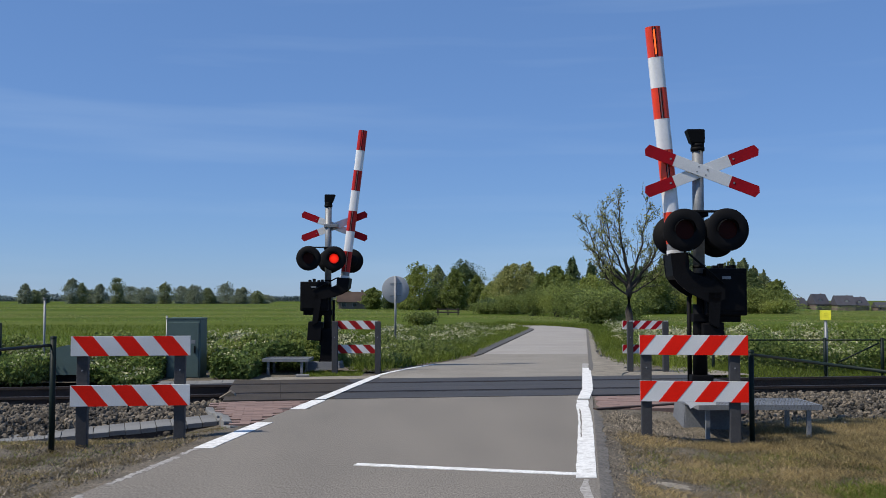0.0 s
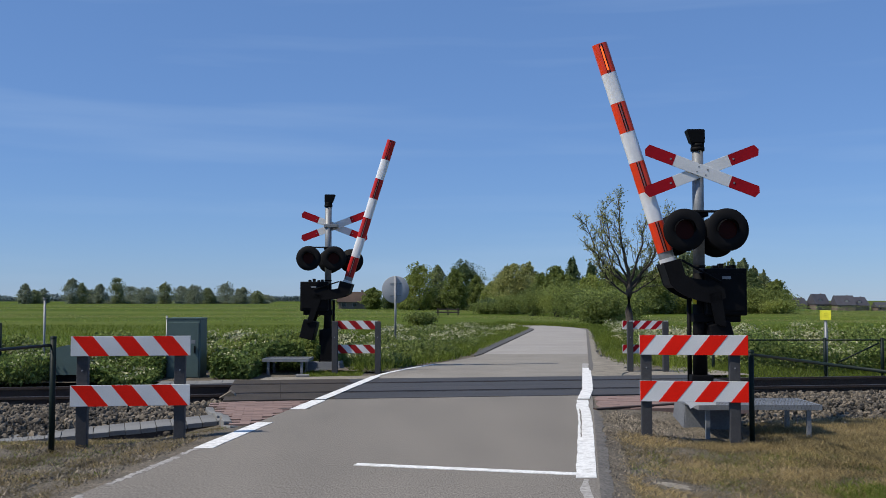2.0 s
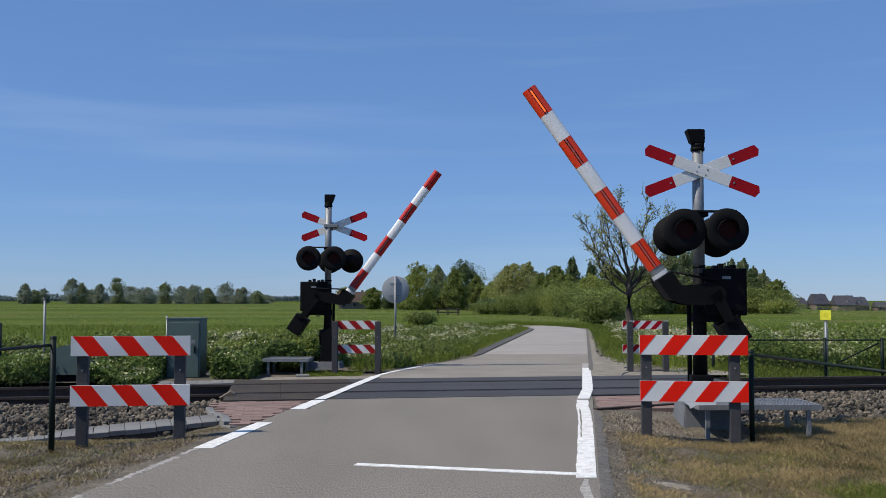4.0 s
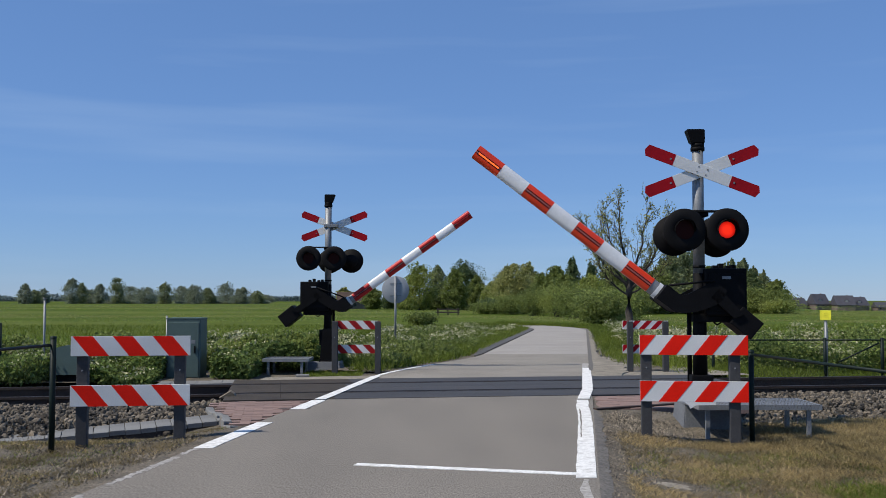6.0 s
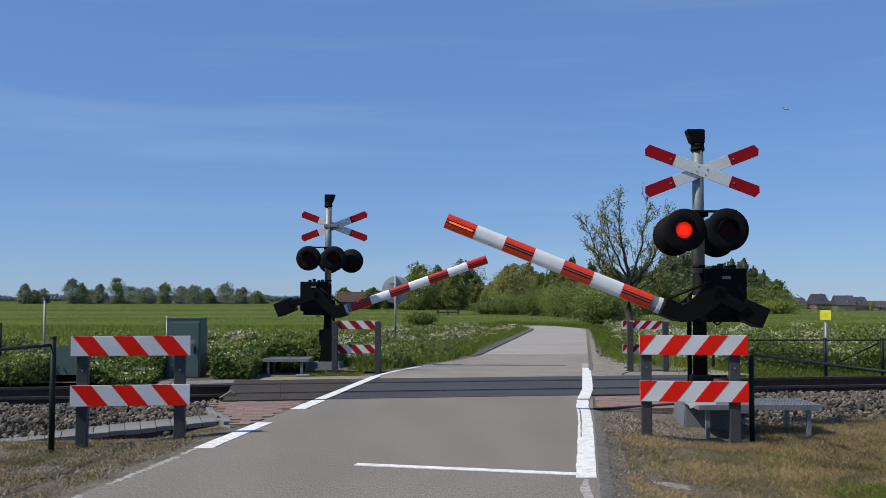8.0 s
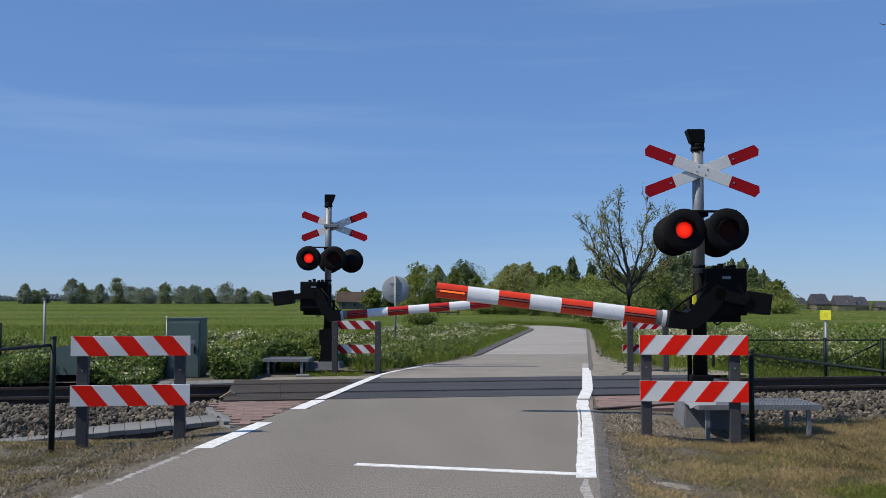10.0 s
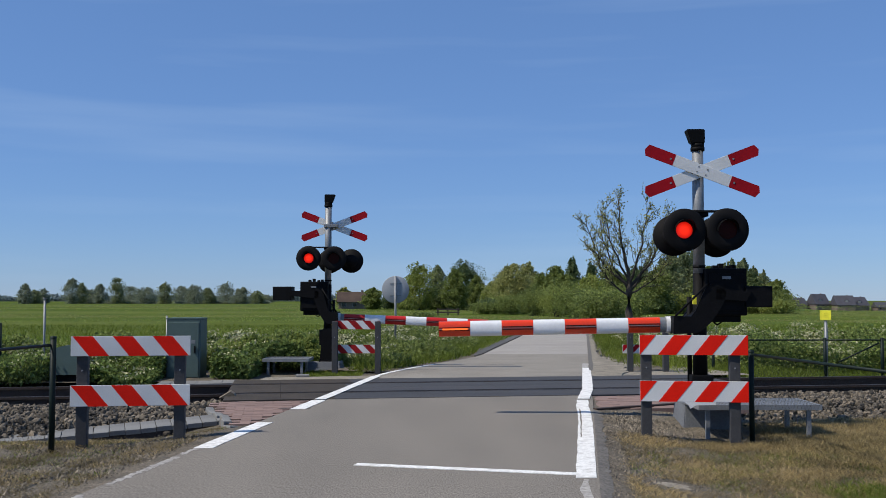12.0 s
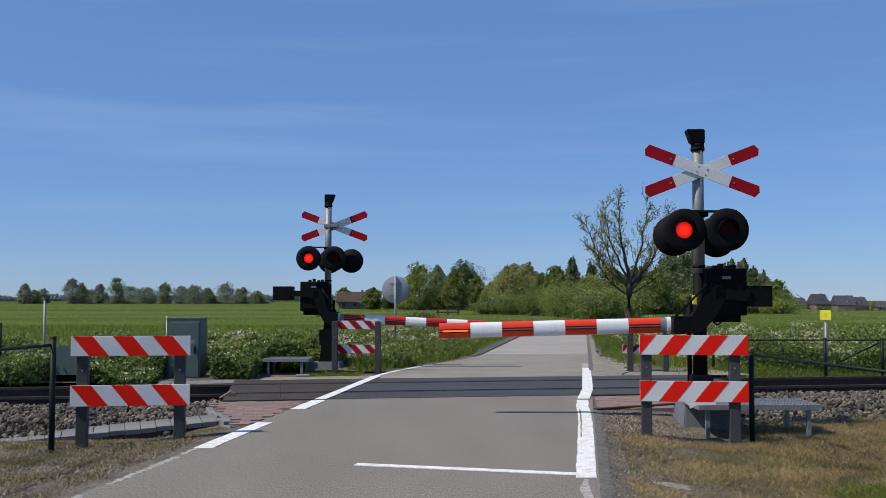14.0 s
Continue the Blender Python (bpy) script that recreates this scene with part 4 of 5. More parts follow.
def fence(points, posts, label, name="wire_fence", height=0.85, ground=-0.15, brace=None, mesh=True, r=0.026):
    """Round posts, a top rail and chain link between points of the plan."""
    root = empty(name, pose(0, 0, 0), label, "fence", "dark green fences")
    for x, y in posts:
        part("post", tube((x, y, ground - 0.1), (x, y, height + 0.03), r, n=12), FENCE_GREEN, root)
        part("post_cap", lathe([(r * 1.15, -0.01), (r * 1.1, 0.008), (0.001, 0.014)], 10, at=(0, 0, 0)), FENCE_GREEN, root).matrix_basis = pose(x, y, height + 0.03, 90, 0, 0)
    for (xa, ya, za), (xb, yb, zb) in zip(points[:-1], points[1:]):
        part("rail", tube((xa, ya, za), (xb, yb, zb), 0.0135, n=10), FENCE_GREEN, root)
        if mesh:
            bm = bmesh.new()
            L = math.hypot(xb - xa, yb - ya)
            H = za - ground
            p = 0.075
            def at(u, v):
                k = u / L
                return (xa + (xb - xa) * k, ya + (yb - ya) * k, ground + v)
            k = -H
            while k < L:
                u0, u1 = max(0, k), min(L, k + H)
                if u1 - u0 > 0.02:
                    tube(at(u0, u0 - k), at(u1, u1 - k), 0.0006, n=3, bm=bm)
                    tube(at(u0, H - (u0 - k)), at(u1, H - (u1 - k)), 0.0006, n=3, bm=bm)
                k += p
            part("chain_link", bm, FENCE_GREEN, root, "thin chain link wires")
    if brace:
        part("brace", tube(brace[0], brace[1], 0.015, n=8), FENCE_GREEN, root)
    return root


fence([(-3.46, 8.91, 0.837), (-3.51, 6.6, 0.857)], [(-3.44, 8.91)], "dark green chain link fence with a round post", height=0.875)
fence([(2.98, 9.7, 0.71), (3.13, 7.05, 0.73), (3.2, 5.0, 0.73)], [(2.965, 9.72), (3.2, 5.0)], "dark green chain link fence along the verge", height=0.71)
fence([(4.9, 18.5, 0.5), (7.0, 18.5, 0.5), (8.6, 18.5, 0.5)], [(4.95, 18.5), (7.0, 18.5), (8.05, 18.5), (8.6, 18.5)], "low dark green rail fence behind the track", height=0.5, brace=((7.25, 18.5, 0.1), (8.0, 18.5, 0.45)), r=0.03)
fence([(-7.6, 17.2, 0.75), (-9.4, 17.2, 0.75)], [(-7.55, 17.2), (-9.4, 17.2)], "dark green fence post and rail beyond the track", height=0.8)


def small_posts():
    root = empty("marker_post", pose(7.1, 18.7, -0.3), "thin steel post with a small yellow plate", "sign")
    part("pole", tube((0, 0, 0), (0, 0, 1.2), 0.028, n=10), GALV, root)
    root.matrix_basis = pose(7.1, 18.7, -0.3, 0, 0, -24)
    part("plate", box(-0.098, 0.098, -0.042, -0.03, 1.16, 1.34, 0.004), YELLOW, root, "yellow plate")
    bm = bmesh.new()
    for k in range(3):
        box(-0.03, 0.03, -0.044, -0.0425, 1.22 + k * 0.03, 1.2215 + k * 0.03, bm=bm)
    part("mark", bm, MATT_BLACK, root)
    root = empty("round_sign", pose(-1.37, 29.0, -0.3), "round traffic sign seen from its grey back", "traffic sign")
    part("pole", tube((0, 0, 0), (0, 0, 2.22), 0.032, n=12), GALV, root)
    part("disc", lathe([(0.0005, 0.04), (0.385, 0.04), (0.395, 0.046), (0.395, 0.06), (0.0005, 0.06)], 40, at=(0, 0, 1.83)), SIGN_GREY, root, "grey metal disc")
    bm = bmesh.new()
    for z in (1.66, 2.0):
        box(-0.16, 0.16, 0.03, 0.042, z - 0.015, z + 0.015, bm=bm)
    part("clamp_rail", bm, GALV, root)
    root = empty("steel_post", pose(-6.8, 17.2, -0.3), "thin grey steel post beside the track", "post")
    part("pole", tube((0, 0, 0), (0, 0, 1.55), 0.02, n=10), GALV, root)
    part("pole_cap", tube((0, 0, 1.55), (0, 0, 1.57), 0.034, n=10), GALV, root)


small_posts()


# ---- trackside paving ----
def paving():
    # concrete edging slabs along the ballast, on the near side
    a, b = Vector((-2.3, 10.95, -0.02)), Vector((-5.4, 9.95, -0.02))
    way = (b - a)
    n = 21
    ang = math.atan2(way.y, way.x)
    edging = empty("concrete_edging", pose(*a, 0, 0, math.degrees(ang)), "row of grey concrete edging slabs along the ballast", "kerb", kind="structure")
    step = way.length / n
    me = None
    for i in range(n):
        bm = box(0.003, step - 0.003, -0.2, 0.2, -0.05, 0.0, 0.004)
        if me is None:
            ob = part("slab", bm, CONCRETE, edging)
            me = ob.data
        else:
            bm.free()
            ob = new("slab", me)
            ob.parent = edging
        ob.matrix_basis = pose(i * step, 0, -0.0102 * i + random.uniform(-0.003, 0.003), random.uniform(-0.6, 0.6) - 4, random.uniform(-0.5, 0.5) + 3.2, random.uniform(-0.4, 0.4))
    # The footing's dark colour holds the shade of the slab fronts, with some stain.
    part("footing", box(0, way.length, -0.185, 0.185, -0.3, -0.056), STAINED_SHADE, edging, "stained concrete footing, its shade put into the colour").matrix_basis = pose(0, 0, 0, 0, 3.75, 0)
    end = empty("kerb_stones", pose(-2.12, 10.05, -0.045), "short grey kerb stones at the paving corner", "kerb", kind="structure")
    for k, (x, y, r) in enumerate(((0.0, 0.0, 112), (-0.1, 0.3, 106), (-0.2, 0.6, 110), (-0.31, 0.92, 107), (-0.42, 1.25, 109), (-0.53, 1.58, 108))):
        ob = part("kerb_stone", box(-0.115, 0.115, -0.042, 0.042, -0.1, 0.045, 0.008), CONCRETE, end)
        ob.matrix_basis = pose(x + random.uniform(-0.03, 0.03), y, random.uniform(-0.02, 0.015), random.uniform(-7, 7), random.uniform(-6, 6), r + random.uniform(-9, 9))
    # red brick infill, brick by brick
    for nm, origin, yaw, rows, cols, test in (
            ("brick_paving_west", (-2.95, 9.75, -0.022), TRACK_YAW, 30, 12, lambda x, y: x < left_edge(y) - 0.03 and y < track_y(x, -1.72) and x > -2.05 - (y - 10.07) * 0.34 and y > 10.12),
            ("brick_paving_east", (1.75, 11.55, -0.03), TRACK_YAW, 18, 14, lambda x, y: x > right_edge(y) + 0.1 and y < track_y(x, -1.72) and x < 3.6 and y > 11.5 + (x - 1.8) * 0.16)):
        field = empty(nm, pose(*origin, 0, 0, yaw), "worn reddish brick paving beside the road", "paving", kind="structure")
        me = None
        for r in range(rows):
            for c in range(cols):
                lx, ly = c * 0.214 + (r % 2) * 0.107, r * 0.107
                w = Matrix.Rotation(radians(yaw), 3, "Z") @ Vector((lx + 0.1, ly + 0.05, 0)) + Vector(origin)
                if not test(w.x, w.y):
                    continue
                if me is None:
                    ob = part("brick", box(0, 0.2125, 0, 0.1055, -0.06, 0.02, 0.003), BRICK, field)
                    me = ob.data
                else:
                    ob = new("brick", me)
                    ob.parent = field
                ob.matrix_basis = pose(lx, ly, random.uniform(-0.003, 0.003), random.uniform(-0.5, 0.5), random.uniform(-0.5, 0.5), random.uniform(-0.3, 0.3))
    sheet("paving_bed_west", [[(-2.0, 10.1), (left_edge(10.3) - 0.01, 10.1), (left_edge(12.4) - 0.01, track_y(-1.6, -1.7)), (-2.85, track_y(-2.85, -1.7)), (-2.85, 12.3)]], SAND, -0.03, "sand bed under the brick paving", category="paving")
    sheet("paving_bed_east", [[(right_edge(11.5) + 0.02, 11.52), (2.96, 12.2), (3.62, 12.3), (3.62, track_y(3.62, -1.68)), (1.9, track_y(1.9, -1.68))]], BRICK, -0.012, "reddish sanded paving bed", category="paving")
    edge = part("paving_edge", box(0, 1.5, -0.04, 0.04, -0.14, 0.012, 0.008), RAIL)
    edge.matrix_basis = pose(1.72, 11.46, 0, 0, 0, 29.5)
    tagged(edge, "rusty steel edging of the paving", "kerb", kind="structure")
    # a yellowish wedge and a plank end beside the rail
    wedge = part("ramp_wedge", prism([(-0.11, 0), (0.11, 0), (0.08, 0.05), (0.03, 0.085)], -0.12, 0.12), surface("weathered wood", (0.2, 0.16, 0.11), 0.85, object_random=0.1), None)
    wedge.matrix_basis = pose(-2.77, track_y(-2.77, -0.75) - 0.25, -0.02, 0, 0, TRACK_YAW)
    tagged(wedge, "small weathered wooden deflector wedge at the panel end", "wedge")
    ob = part("far_kerb", box(-0.22, 0.0, -0.1, 0.1, -0.2, 0.02, 0.012), CONCRETE)
    ob.matrix_basis = pose(-2.18, track_y(-2.18, 2.3), 0, 0, 0, TRACK_YAW)
    tagged(ob, "pale concrete kerb behind the track", "kerb", kind="structure")
    trough = empty("cable_trough", TRACK, "row of grey concrete cable trough covers behind the track", "cable trough", kind="structure")
    cover = None
    for i in range(8):
        if cover is None:
            cover = part("cover_slab", box(-0.095, 0.095, -0.3, 0.3, -0.25, 0.0, 0.006), CONCRETE, trough)
            ob = cover
        else:
            ob = new("cover_slab", cover.data)
            ob.parent = trough
        ob.matrix_basis = pose(-2.72 - 0.195 * i, 1.98, -0.055 + random.uniform(-0.006, 0.006), random.uniform(-0.6, 0.6), random.uniform(-0.6, 0.6), random.uniform(-0.6, 0.6))


paving()


# ---- plants ----
def tube_chain(bm, pts, radii, n=6):
    rings = []
    for i, p in enumerate(pts):
        d = (pts[min(i + 1, len(pts) - 1)] - pts[max(i - 1, 0)])
        q = d.to_track_quat("Z", "Y")
        rings.append([bm.verts.new(p + q @ Vector((radii[i] * math.cos(6.2832 * k / n), radii[i] * math.sin(6.2832 * k / n), 0))) for k in range(n)])
    for a, b in zip(rings[:-1], rings[1:]):
        for k in range(n):
            f = bm.faces.new((a[k], a[(k + 1) % n], b[(k + 1) % n], b[k]))
            f.smooth = True


def grow(bm, rng, p, d, length, r, level, tips, gravity=0.15, spread=38, kids=(3, 4)):
    """One limb and, from it, its branches."""
    pts, radii = [p.copy()], [r]
    n = 5
    for i in range(n):
        d = (d + Vector((rng.uniform(-1, 1), rng.uniform(-1, 1), rng.uniform(-0.3, 1) * 0.6 + gravity)) * 0.16).normalized()
        p = p + d * length / n
        pts.append(p.copy())
        radii.append(r * (1 - 0.55 * (i + 1) / n))
    tube_chain(bm, pts, radii, 8 if level > 2 else 5 if level > 1 else 4)
    if level <= 1:
        tips.extend(pts[1:])
    if level == 0:
        return
    for k in range(rng.randint(*kids) + (1 if level > 2 else 0)):
        at = rng.uniform(0.35, 1.0)
        i = min(n - 1, int(at * n))
        q = pts[i].lerp(pts[i + 1], at * n - i if at < 1 else 1)
        axis = d.orthogonal().normalized()
        axis.rotate(Matrix.Rotation(rng.uniform(0, 6.2832), 3, d))
        nd = d.copy()
        nd.rotate(Matrix.Rotation(radians(rng.uniform(0.6, 1.2) * spread), 3, axis))
        grow(bm, rng, q, nd, length * rng.uniform(0.55, 0.78), r * 0.5, level - 1, tips, gravity, spread, kids)


def bare_tree():
    rng = random.Random(23)
    root = empty("young_tree", pose(5.55, 30.0, -0.3), "young roadside tree with fine bare branches and sparse leaves", "tree", "roadside trees")
    bm = bmesh.new()
    tips = []
    tube_chain(bm, [Vector((0, 0, 0)), Vector((0.03, 0, 0.6)), Vector((-0.02, 0, 1.2)), Vector((0, 0, 1.75)), Vector((0, 0, 2.1))], [0.15, 0.12, 0.105, 0.1, 0.085], 10)
    leaders = (
        # foot height, end of the limb, radius
        (2.05, (-0.28, 0.1, 4.5), 0.06), (1.95, (-1.3, -0.2, 3.75), 0.05), (1.9, (1.25, 0.2, 4.15), 0.055), (2.0, (0.45, -0.5, 4.4), 0.045),
        (1.8, (-0.75, 0.6, 3.9), 0.04), (1.75, (0.9, 0.7, 3.5), 0.04), (1.65, (-1.05, -0.5, 2.9), 0.032), (1.7, (1.15, -0.4, 2.9), 0.03), (2.05, (-0.75, -0.3, 4.2), 0.04))
    for foot, end, r in leaders:
        a, b = Vector((0, 0, foot)), Vector(end)
        pts = []
        for i in range(9):
            k = i / 8
            p = a.lerp(b, k)
            out = math.sin(math.pi * k) * 0.16
            p += Vector((end[0] * out, end[1] * out, -abs(end[0]) * out * 0.6)) + Vector((rng.uniform(-1, 1), rng.uniform(-1, 1), 0)) * 0.045 * (0 < i < 8)
            pts.append(p)
        tube_chain(bm, pts, [r * (1 - 0.82 * i / 8) for i in range(9)], 7)
        for i in range(2, 9):
            d = (pts[i] - pts[i - 1]).normalized()
            for j in range(3):
                axis = d.orthogonal().normalized()
                axis.rotate(Matrix.Rotation(rng.uniform(0, 6.2832), 3, d))
                nd = d.copy()
                nd.rotate(Matrix.Rotation(radians(rng.uniform(22, 48)), 3, axis))
                grow(bm, rng, pts[i], nd, rng.uniform(0.3, 0.62) * (1.15 - 0.06 * i), 0.011, 1, tips, 0.3, 40, (2, 4))
    part("trunk", bm, BARK, root)
    pts = np.array([tuple(t) for t in tips])
    pts = pts[RNG.integers(0, len(pts), 4600)] + RNG.normal(0, 0.04, (4600, 3))
    quads_mesh("crown", leaves(pts, 0.06), LEAF_OLIVE).parent = root


bare_tree()


def leafy_tree(x, y, h, w, mat, label, seed, base=-0.3, trunk_part=0.2, leaf=0.3, count=4600, thin=1.0, name="leafy_tree", body=0.6):
    """A tapered trunk with limbs and a crown of leaf clumps with an uneven outline."""
    rng = random.Random(seed)
    root = empty(name, pose(x, y, base), label, "tree", "trees in the distance")
    bm = bmesh.new()
    tips = []
    tz = h * (trunk_part + 0.1)
    tube_chain(bm, [Vector((0, 0, 0)), Vector((rng.uniform(-.1, .1), 0, tz * 0.6)), Vector((rng.uniform(-.2, .2), 0, tz)), Vector((0, 0, h * 0.85))], [h * 0.028, h * 0.022, h * 0.018, h * 0.004], 7)
    for k in range(7):
        a = k * 2.4
        d = Vector((math.cos(a) * 0.7, math.sin(a) * 0.7, 0.7)).normalized()
        grow(bm, rng, Vector((0, 0, tz * rng.uniform(0.7, 1.6))), d, min(w * 0.42, h * 0.3), h * 0.01, 1, tips, 0.2, 40, (2, 3))
    part("trunk", bm, BARK, root)
    clumps = []
    nc = 34
    for k in range(nc):
        u = rng.uniform(0, 1)
        zz = trunk_part * h * 0.8 + (1 - trunk_part * 0.8) * h * (0.06 + 0.86 * u)
        ww = w * 0.5 * math.sin(math.pi * (0.14 + 0.78 * u)) ** 0.7
        a = rng.uniform(0, 6.2832)
        rr = ww * math.sqrt(rng.uniform(0.1, 1)) * 0.75 * (1.1 - 0.35 * u)
        clumps.append((rr * math.cos(a), rr * math.sin(a), zz, rng.uniform(0.13, 0.23) * (1.15 - 0.6 * u) * max(w, h * 0.42)))
    per = int(count / nc * 0.62)
    P = []
    for cx, cy, cz, cr in clumps:
        v = RNG.normal(size=(per, 3))
        v /= np.linalg.norm(v, axis=1)[:, None]
        rad = cr * RNG.uniform(0.35, 1.05, (per, 1)) * thin
        P.append(np.array((cx, cy, cz)) + v * rad * np.array((1, 1, 0.85)))
    # the body of the crown: leaves in an uneven envelope
    n = int(count * body)
    u = RNG.uniform(0, 1, n) ** 0.85
    a = RNG.uniform(0, 2 * np.pi, n)
    env = np.sin(np.pi * (0.1 + 0.84 * u)) ** 0.75
    bumps = np.array([noise.noise((math.cos(k) * 2.0, math.sin(k) * 2.0, v * 5.0 + seed * 3.7)) + 0.5 * noise.noise((math.cos(k) * 4.5, math.sin(k) * 4.5, v * 11.0 + seed)) for k, v in zip(a, u)])
    rad = w * 0.5 * env * np.maximum(0.2, 0.74 + 0.85 * bumps) * RNG.uniform(0.1, 1.15, n) ** 0.5
    z0 = trunk_part * h * 0.7
    top = h * (0.96 + 0.22 * np.array([noise.noise((math.cos(k) * 0.8, math.sin(k) * 0.8, seed * 1.3)) for k in a]))
    P.append(np.stack([rad * np.cos(a), rad * np.sin(a), z0 + (top - z0) * u], 1))
    P = np.concatenate(P)
    P = P[P[:, 2] > 0.05]
    crown = quads_mesh("crown", leaves(P, leaf), mat)
    crown.parent = root
    return root


F = 1780.0


def along(px, y):
    """x of a bearing at the depth y."""
    return (px - 784) / F * y


TREES = (
    # bearing, distance, height, width, leaf kind, trunk share
    (742, 150, 6.2, 6.5, LEAF_LIGHT, 0.05), (775, 158, 6.6, 4.2, LEAF_POPLAR, 0.1), (822, 155, 6.7, 7.0, LEAF_DARK, 0.05), (805, 146, 5.4, 4.5, LEAF_MID, 0.05),
    (845, 150, 4.6, 3.6, LEAF_MID, 0.05), (872, 128, 3.2, 3.4, LEAF_LIGHT, 0.05), (905, 120, 5.4, 6.0, LEAF_OLIVE, 0.12), (935, 126, 5.6, 5.0, LEAF_OLIVE, 0.1),
    (965, 112, 3.9, 4.6, LEAF_MID, 0.03), (1013, 140, 6.8, 2.6, LEAF_DARK, 0.05), (1047, 140, 6.2, 2.4, LEAF_DARK, 0.05), (985, 132, 5.4, 4.6, LEAF_MID, 0.05),
    (1000, 105, 3.6, 4.6, LEAF_MID, 0.03), (1040, 100, 3.4, 4.4, LEAF_LIGHT, 0.03), (1085, 105, 4.4, 4.6, LEAF_MID, 0.03), (1130, 112, 4.6, 4.8, LEAF_DARK, 0.03),
    (1185, 112, 6.2, 3.4, LEAF_POPLAR, 0.05), (1210, 118, 6.8, 3.4, LEAF_POPLAR, 0.05), (1160, 108, 4.4, 4.2, LEAF_MID, 0.03), (1250, 116, 5.2, 4.2, LEAF_MID, 0.05), (1285, 120, 5.4, 3.0, LEAF_POPLAR, 0.05),
    (1310, 122, 5.6, 2.4, LEAF_POPLAR, 0.05), (1330, 120, 4.6, 2.6, LEAF_DARK, 0.05), (1350, 122, 4.4, 2.4, LEAF_POPLAR, 0.05), (1372, 118, 3.2, 3.4, LEAF_MID, 0.03),
    (1172, 125, 6.4, 1.6, LEAF_POPLAR, 0.02), (1192, 128, 7.4, 1.7, LEAF_POPLAR, 0.02), (1207, 126, 7.0, 1.6, LEAF_POPLAR, 0.02), (1224, 128, 7.2, 1.7, LEAF_POPLAR, 0.02), (1238, 126, 6.2, 1.6, LEAF_POPLAR, 0.02),
    (1296, 128, 6.0, 1.7, LEAF_POPLAR, 0.02), (1316, 126, 6.4, 1.6, LEAF_POPLAR, 0.02), (1336, 128, 5.4, 1.5, LEAF_POPLAR, 0.02),
    (660, 160, 3.0, 3.6, LEAF_MID, 0.05), (608, 175, 3.4, 3.2, LEAF_OLIVE, 0.1), (690, 165, 2.6, 3.4, LEAF_DARK, 0.05), (715, 160, 2.8, 3.2, LEAF_MID, 0.05),
)
for i, (px, y, h, w, mat, tp) in enumerate(TREES):
    words = {"dark leaves": "dense dark green", "green leaves": "mid green", "spring leaves": "fresh yellow green", "olive spring leaves": "thin olive green", "grey green leaves": "slender grey green"}[mat.name]
    leafy_tree(along(px, y), y, h + 0.4, w, mat, words + " tree in the row beyond the meadow", 100 + i, trunk_part=tp, leaf=0.23, count=9500, thin=1.15 if mat.name.startswith("olive") else 1.0)
# Distance haze is mixed into this leaf colour, so it is paler and greyer.
LEAF_HAZE = leaf_stuff("far leaves with haze in the colour", (0.25, 0.28, 0.19), (0.19, 0.225, 0.165), 0.2)
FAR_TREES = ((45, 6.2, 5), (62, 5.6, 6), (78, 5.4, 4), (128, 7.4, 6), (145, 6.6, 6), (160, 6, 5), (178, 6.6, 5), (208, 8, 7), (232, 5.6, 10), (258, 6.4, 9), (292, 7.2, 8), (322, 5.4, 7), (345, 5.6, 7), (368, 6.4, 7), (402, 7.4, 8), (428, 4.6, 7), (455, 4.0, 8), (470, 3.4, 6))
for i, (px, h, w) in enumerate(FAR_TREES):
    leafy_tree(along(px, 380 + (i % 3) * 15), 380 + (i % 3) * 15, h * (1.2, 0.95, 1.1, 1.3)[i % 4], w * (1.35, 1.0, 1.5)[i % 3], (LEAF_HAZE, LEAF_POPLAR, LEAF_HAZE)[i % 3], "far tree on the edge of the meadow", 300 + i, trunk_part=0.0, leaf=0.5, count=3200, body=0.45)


def bush(x, y, h, w, mat, label, base=-0.3, leaf=0.22, count=2600):
    root = empty("bush", pose(x, y, base), label, "bush", "roadside bushes")
    rng = random.Random(int(x * 100))
    bm = bmesh.new()
    tips = []
    for k in range(9):
        a = k * 2.4
        grow(bm, rng, Vector((math.cos(a) * 0.15, math.sin(a) * 0.15, 0)), Vector((math.cos(a) * 0.45, math.sin(a) * 0.45, 0.9)).normalized(), h * 0.6, 0.04, 1, tips, 0.2, 35)
    part("stems", bm, BARK, root)
    pts = np.array([tuple(t) for t in tips])
    P = pts[RNG.integers(0, len(pts), count)] + RNG.normal(0, 1, (count, 3)) * np.array((w * 0.16, w * 0.16, h * 0.12))
    P[:, 2] = np.abs(P[:, 2])
    quads_mesh("crown", leaves(P, leaf), mat).parent = root


for i, (px, y, h, w, mat) in enumerate(((1062, 52, 2.0, 2.6, LEAF_MID), (1080, 62, 2.3, 3.0, LEAF_LIGHT), (1110, 75, 2.6, 3.4, LEAF_MID), (1050, 70, 2.2, 3.0, LEAF_MID), (1020, 84, 2.6, 3.6, LEAF_MID), (985, 92, 2.8, 3.8, LEAF_LIGHT), (945, 98, 2.6, 3.6, LEAF_MID), (905, 105, 2.0, 3.4, LEAF_MID), (868, 110, 1.7, 3.2, LEAF_DARK), (745, 60, 0.75, 1.6, LEAF_MID))):
    bush(along(px, y), y, h, w, mat, "rounded green bush along the lane", leaf=0.13, count=7000)


for i in range(20):
    px = 862 + i * 27
    y = 112 + (i * 7) % 11 - 4
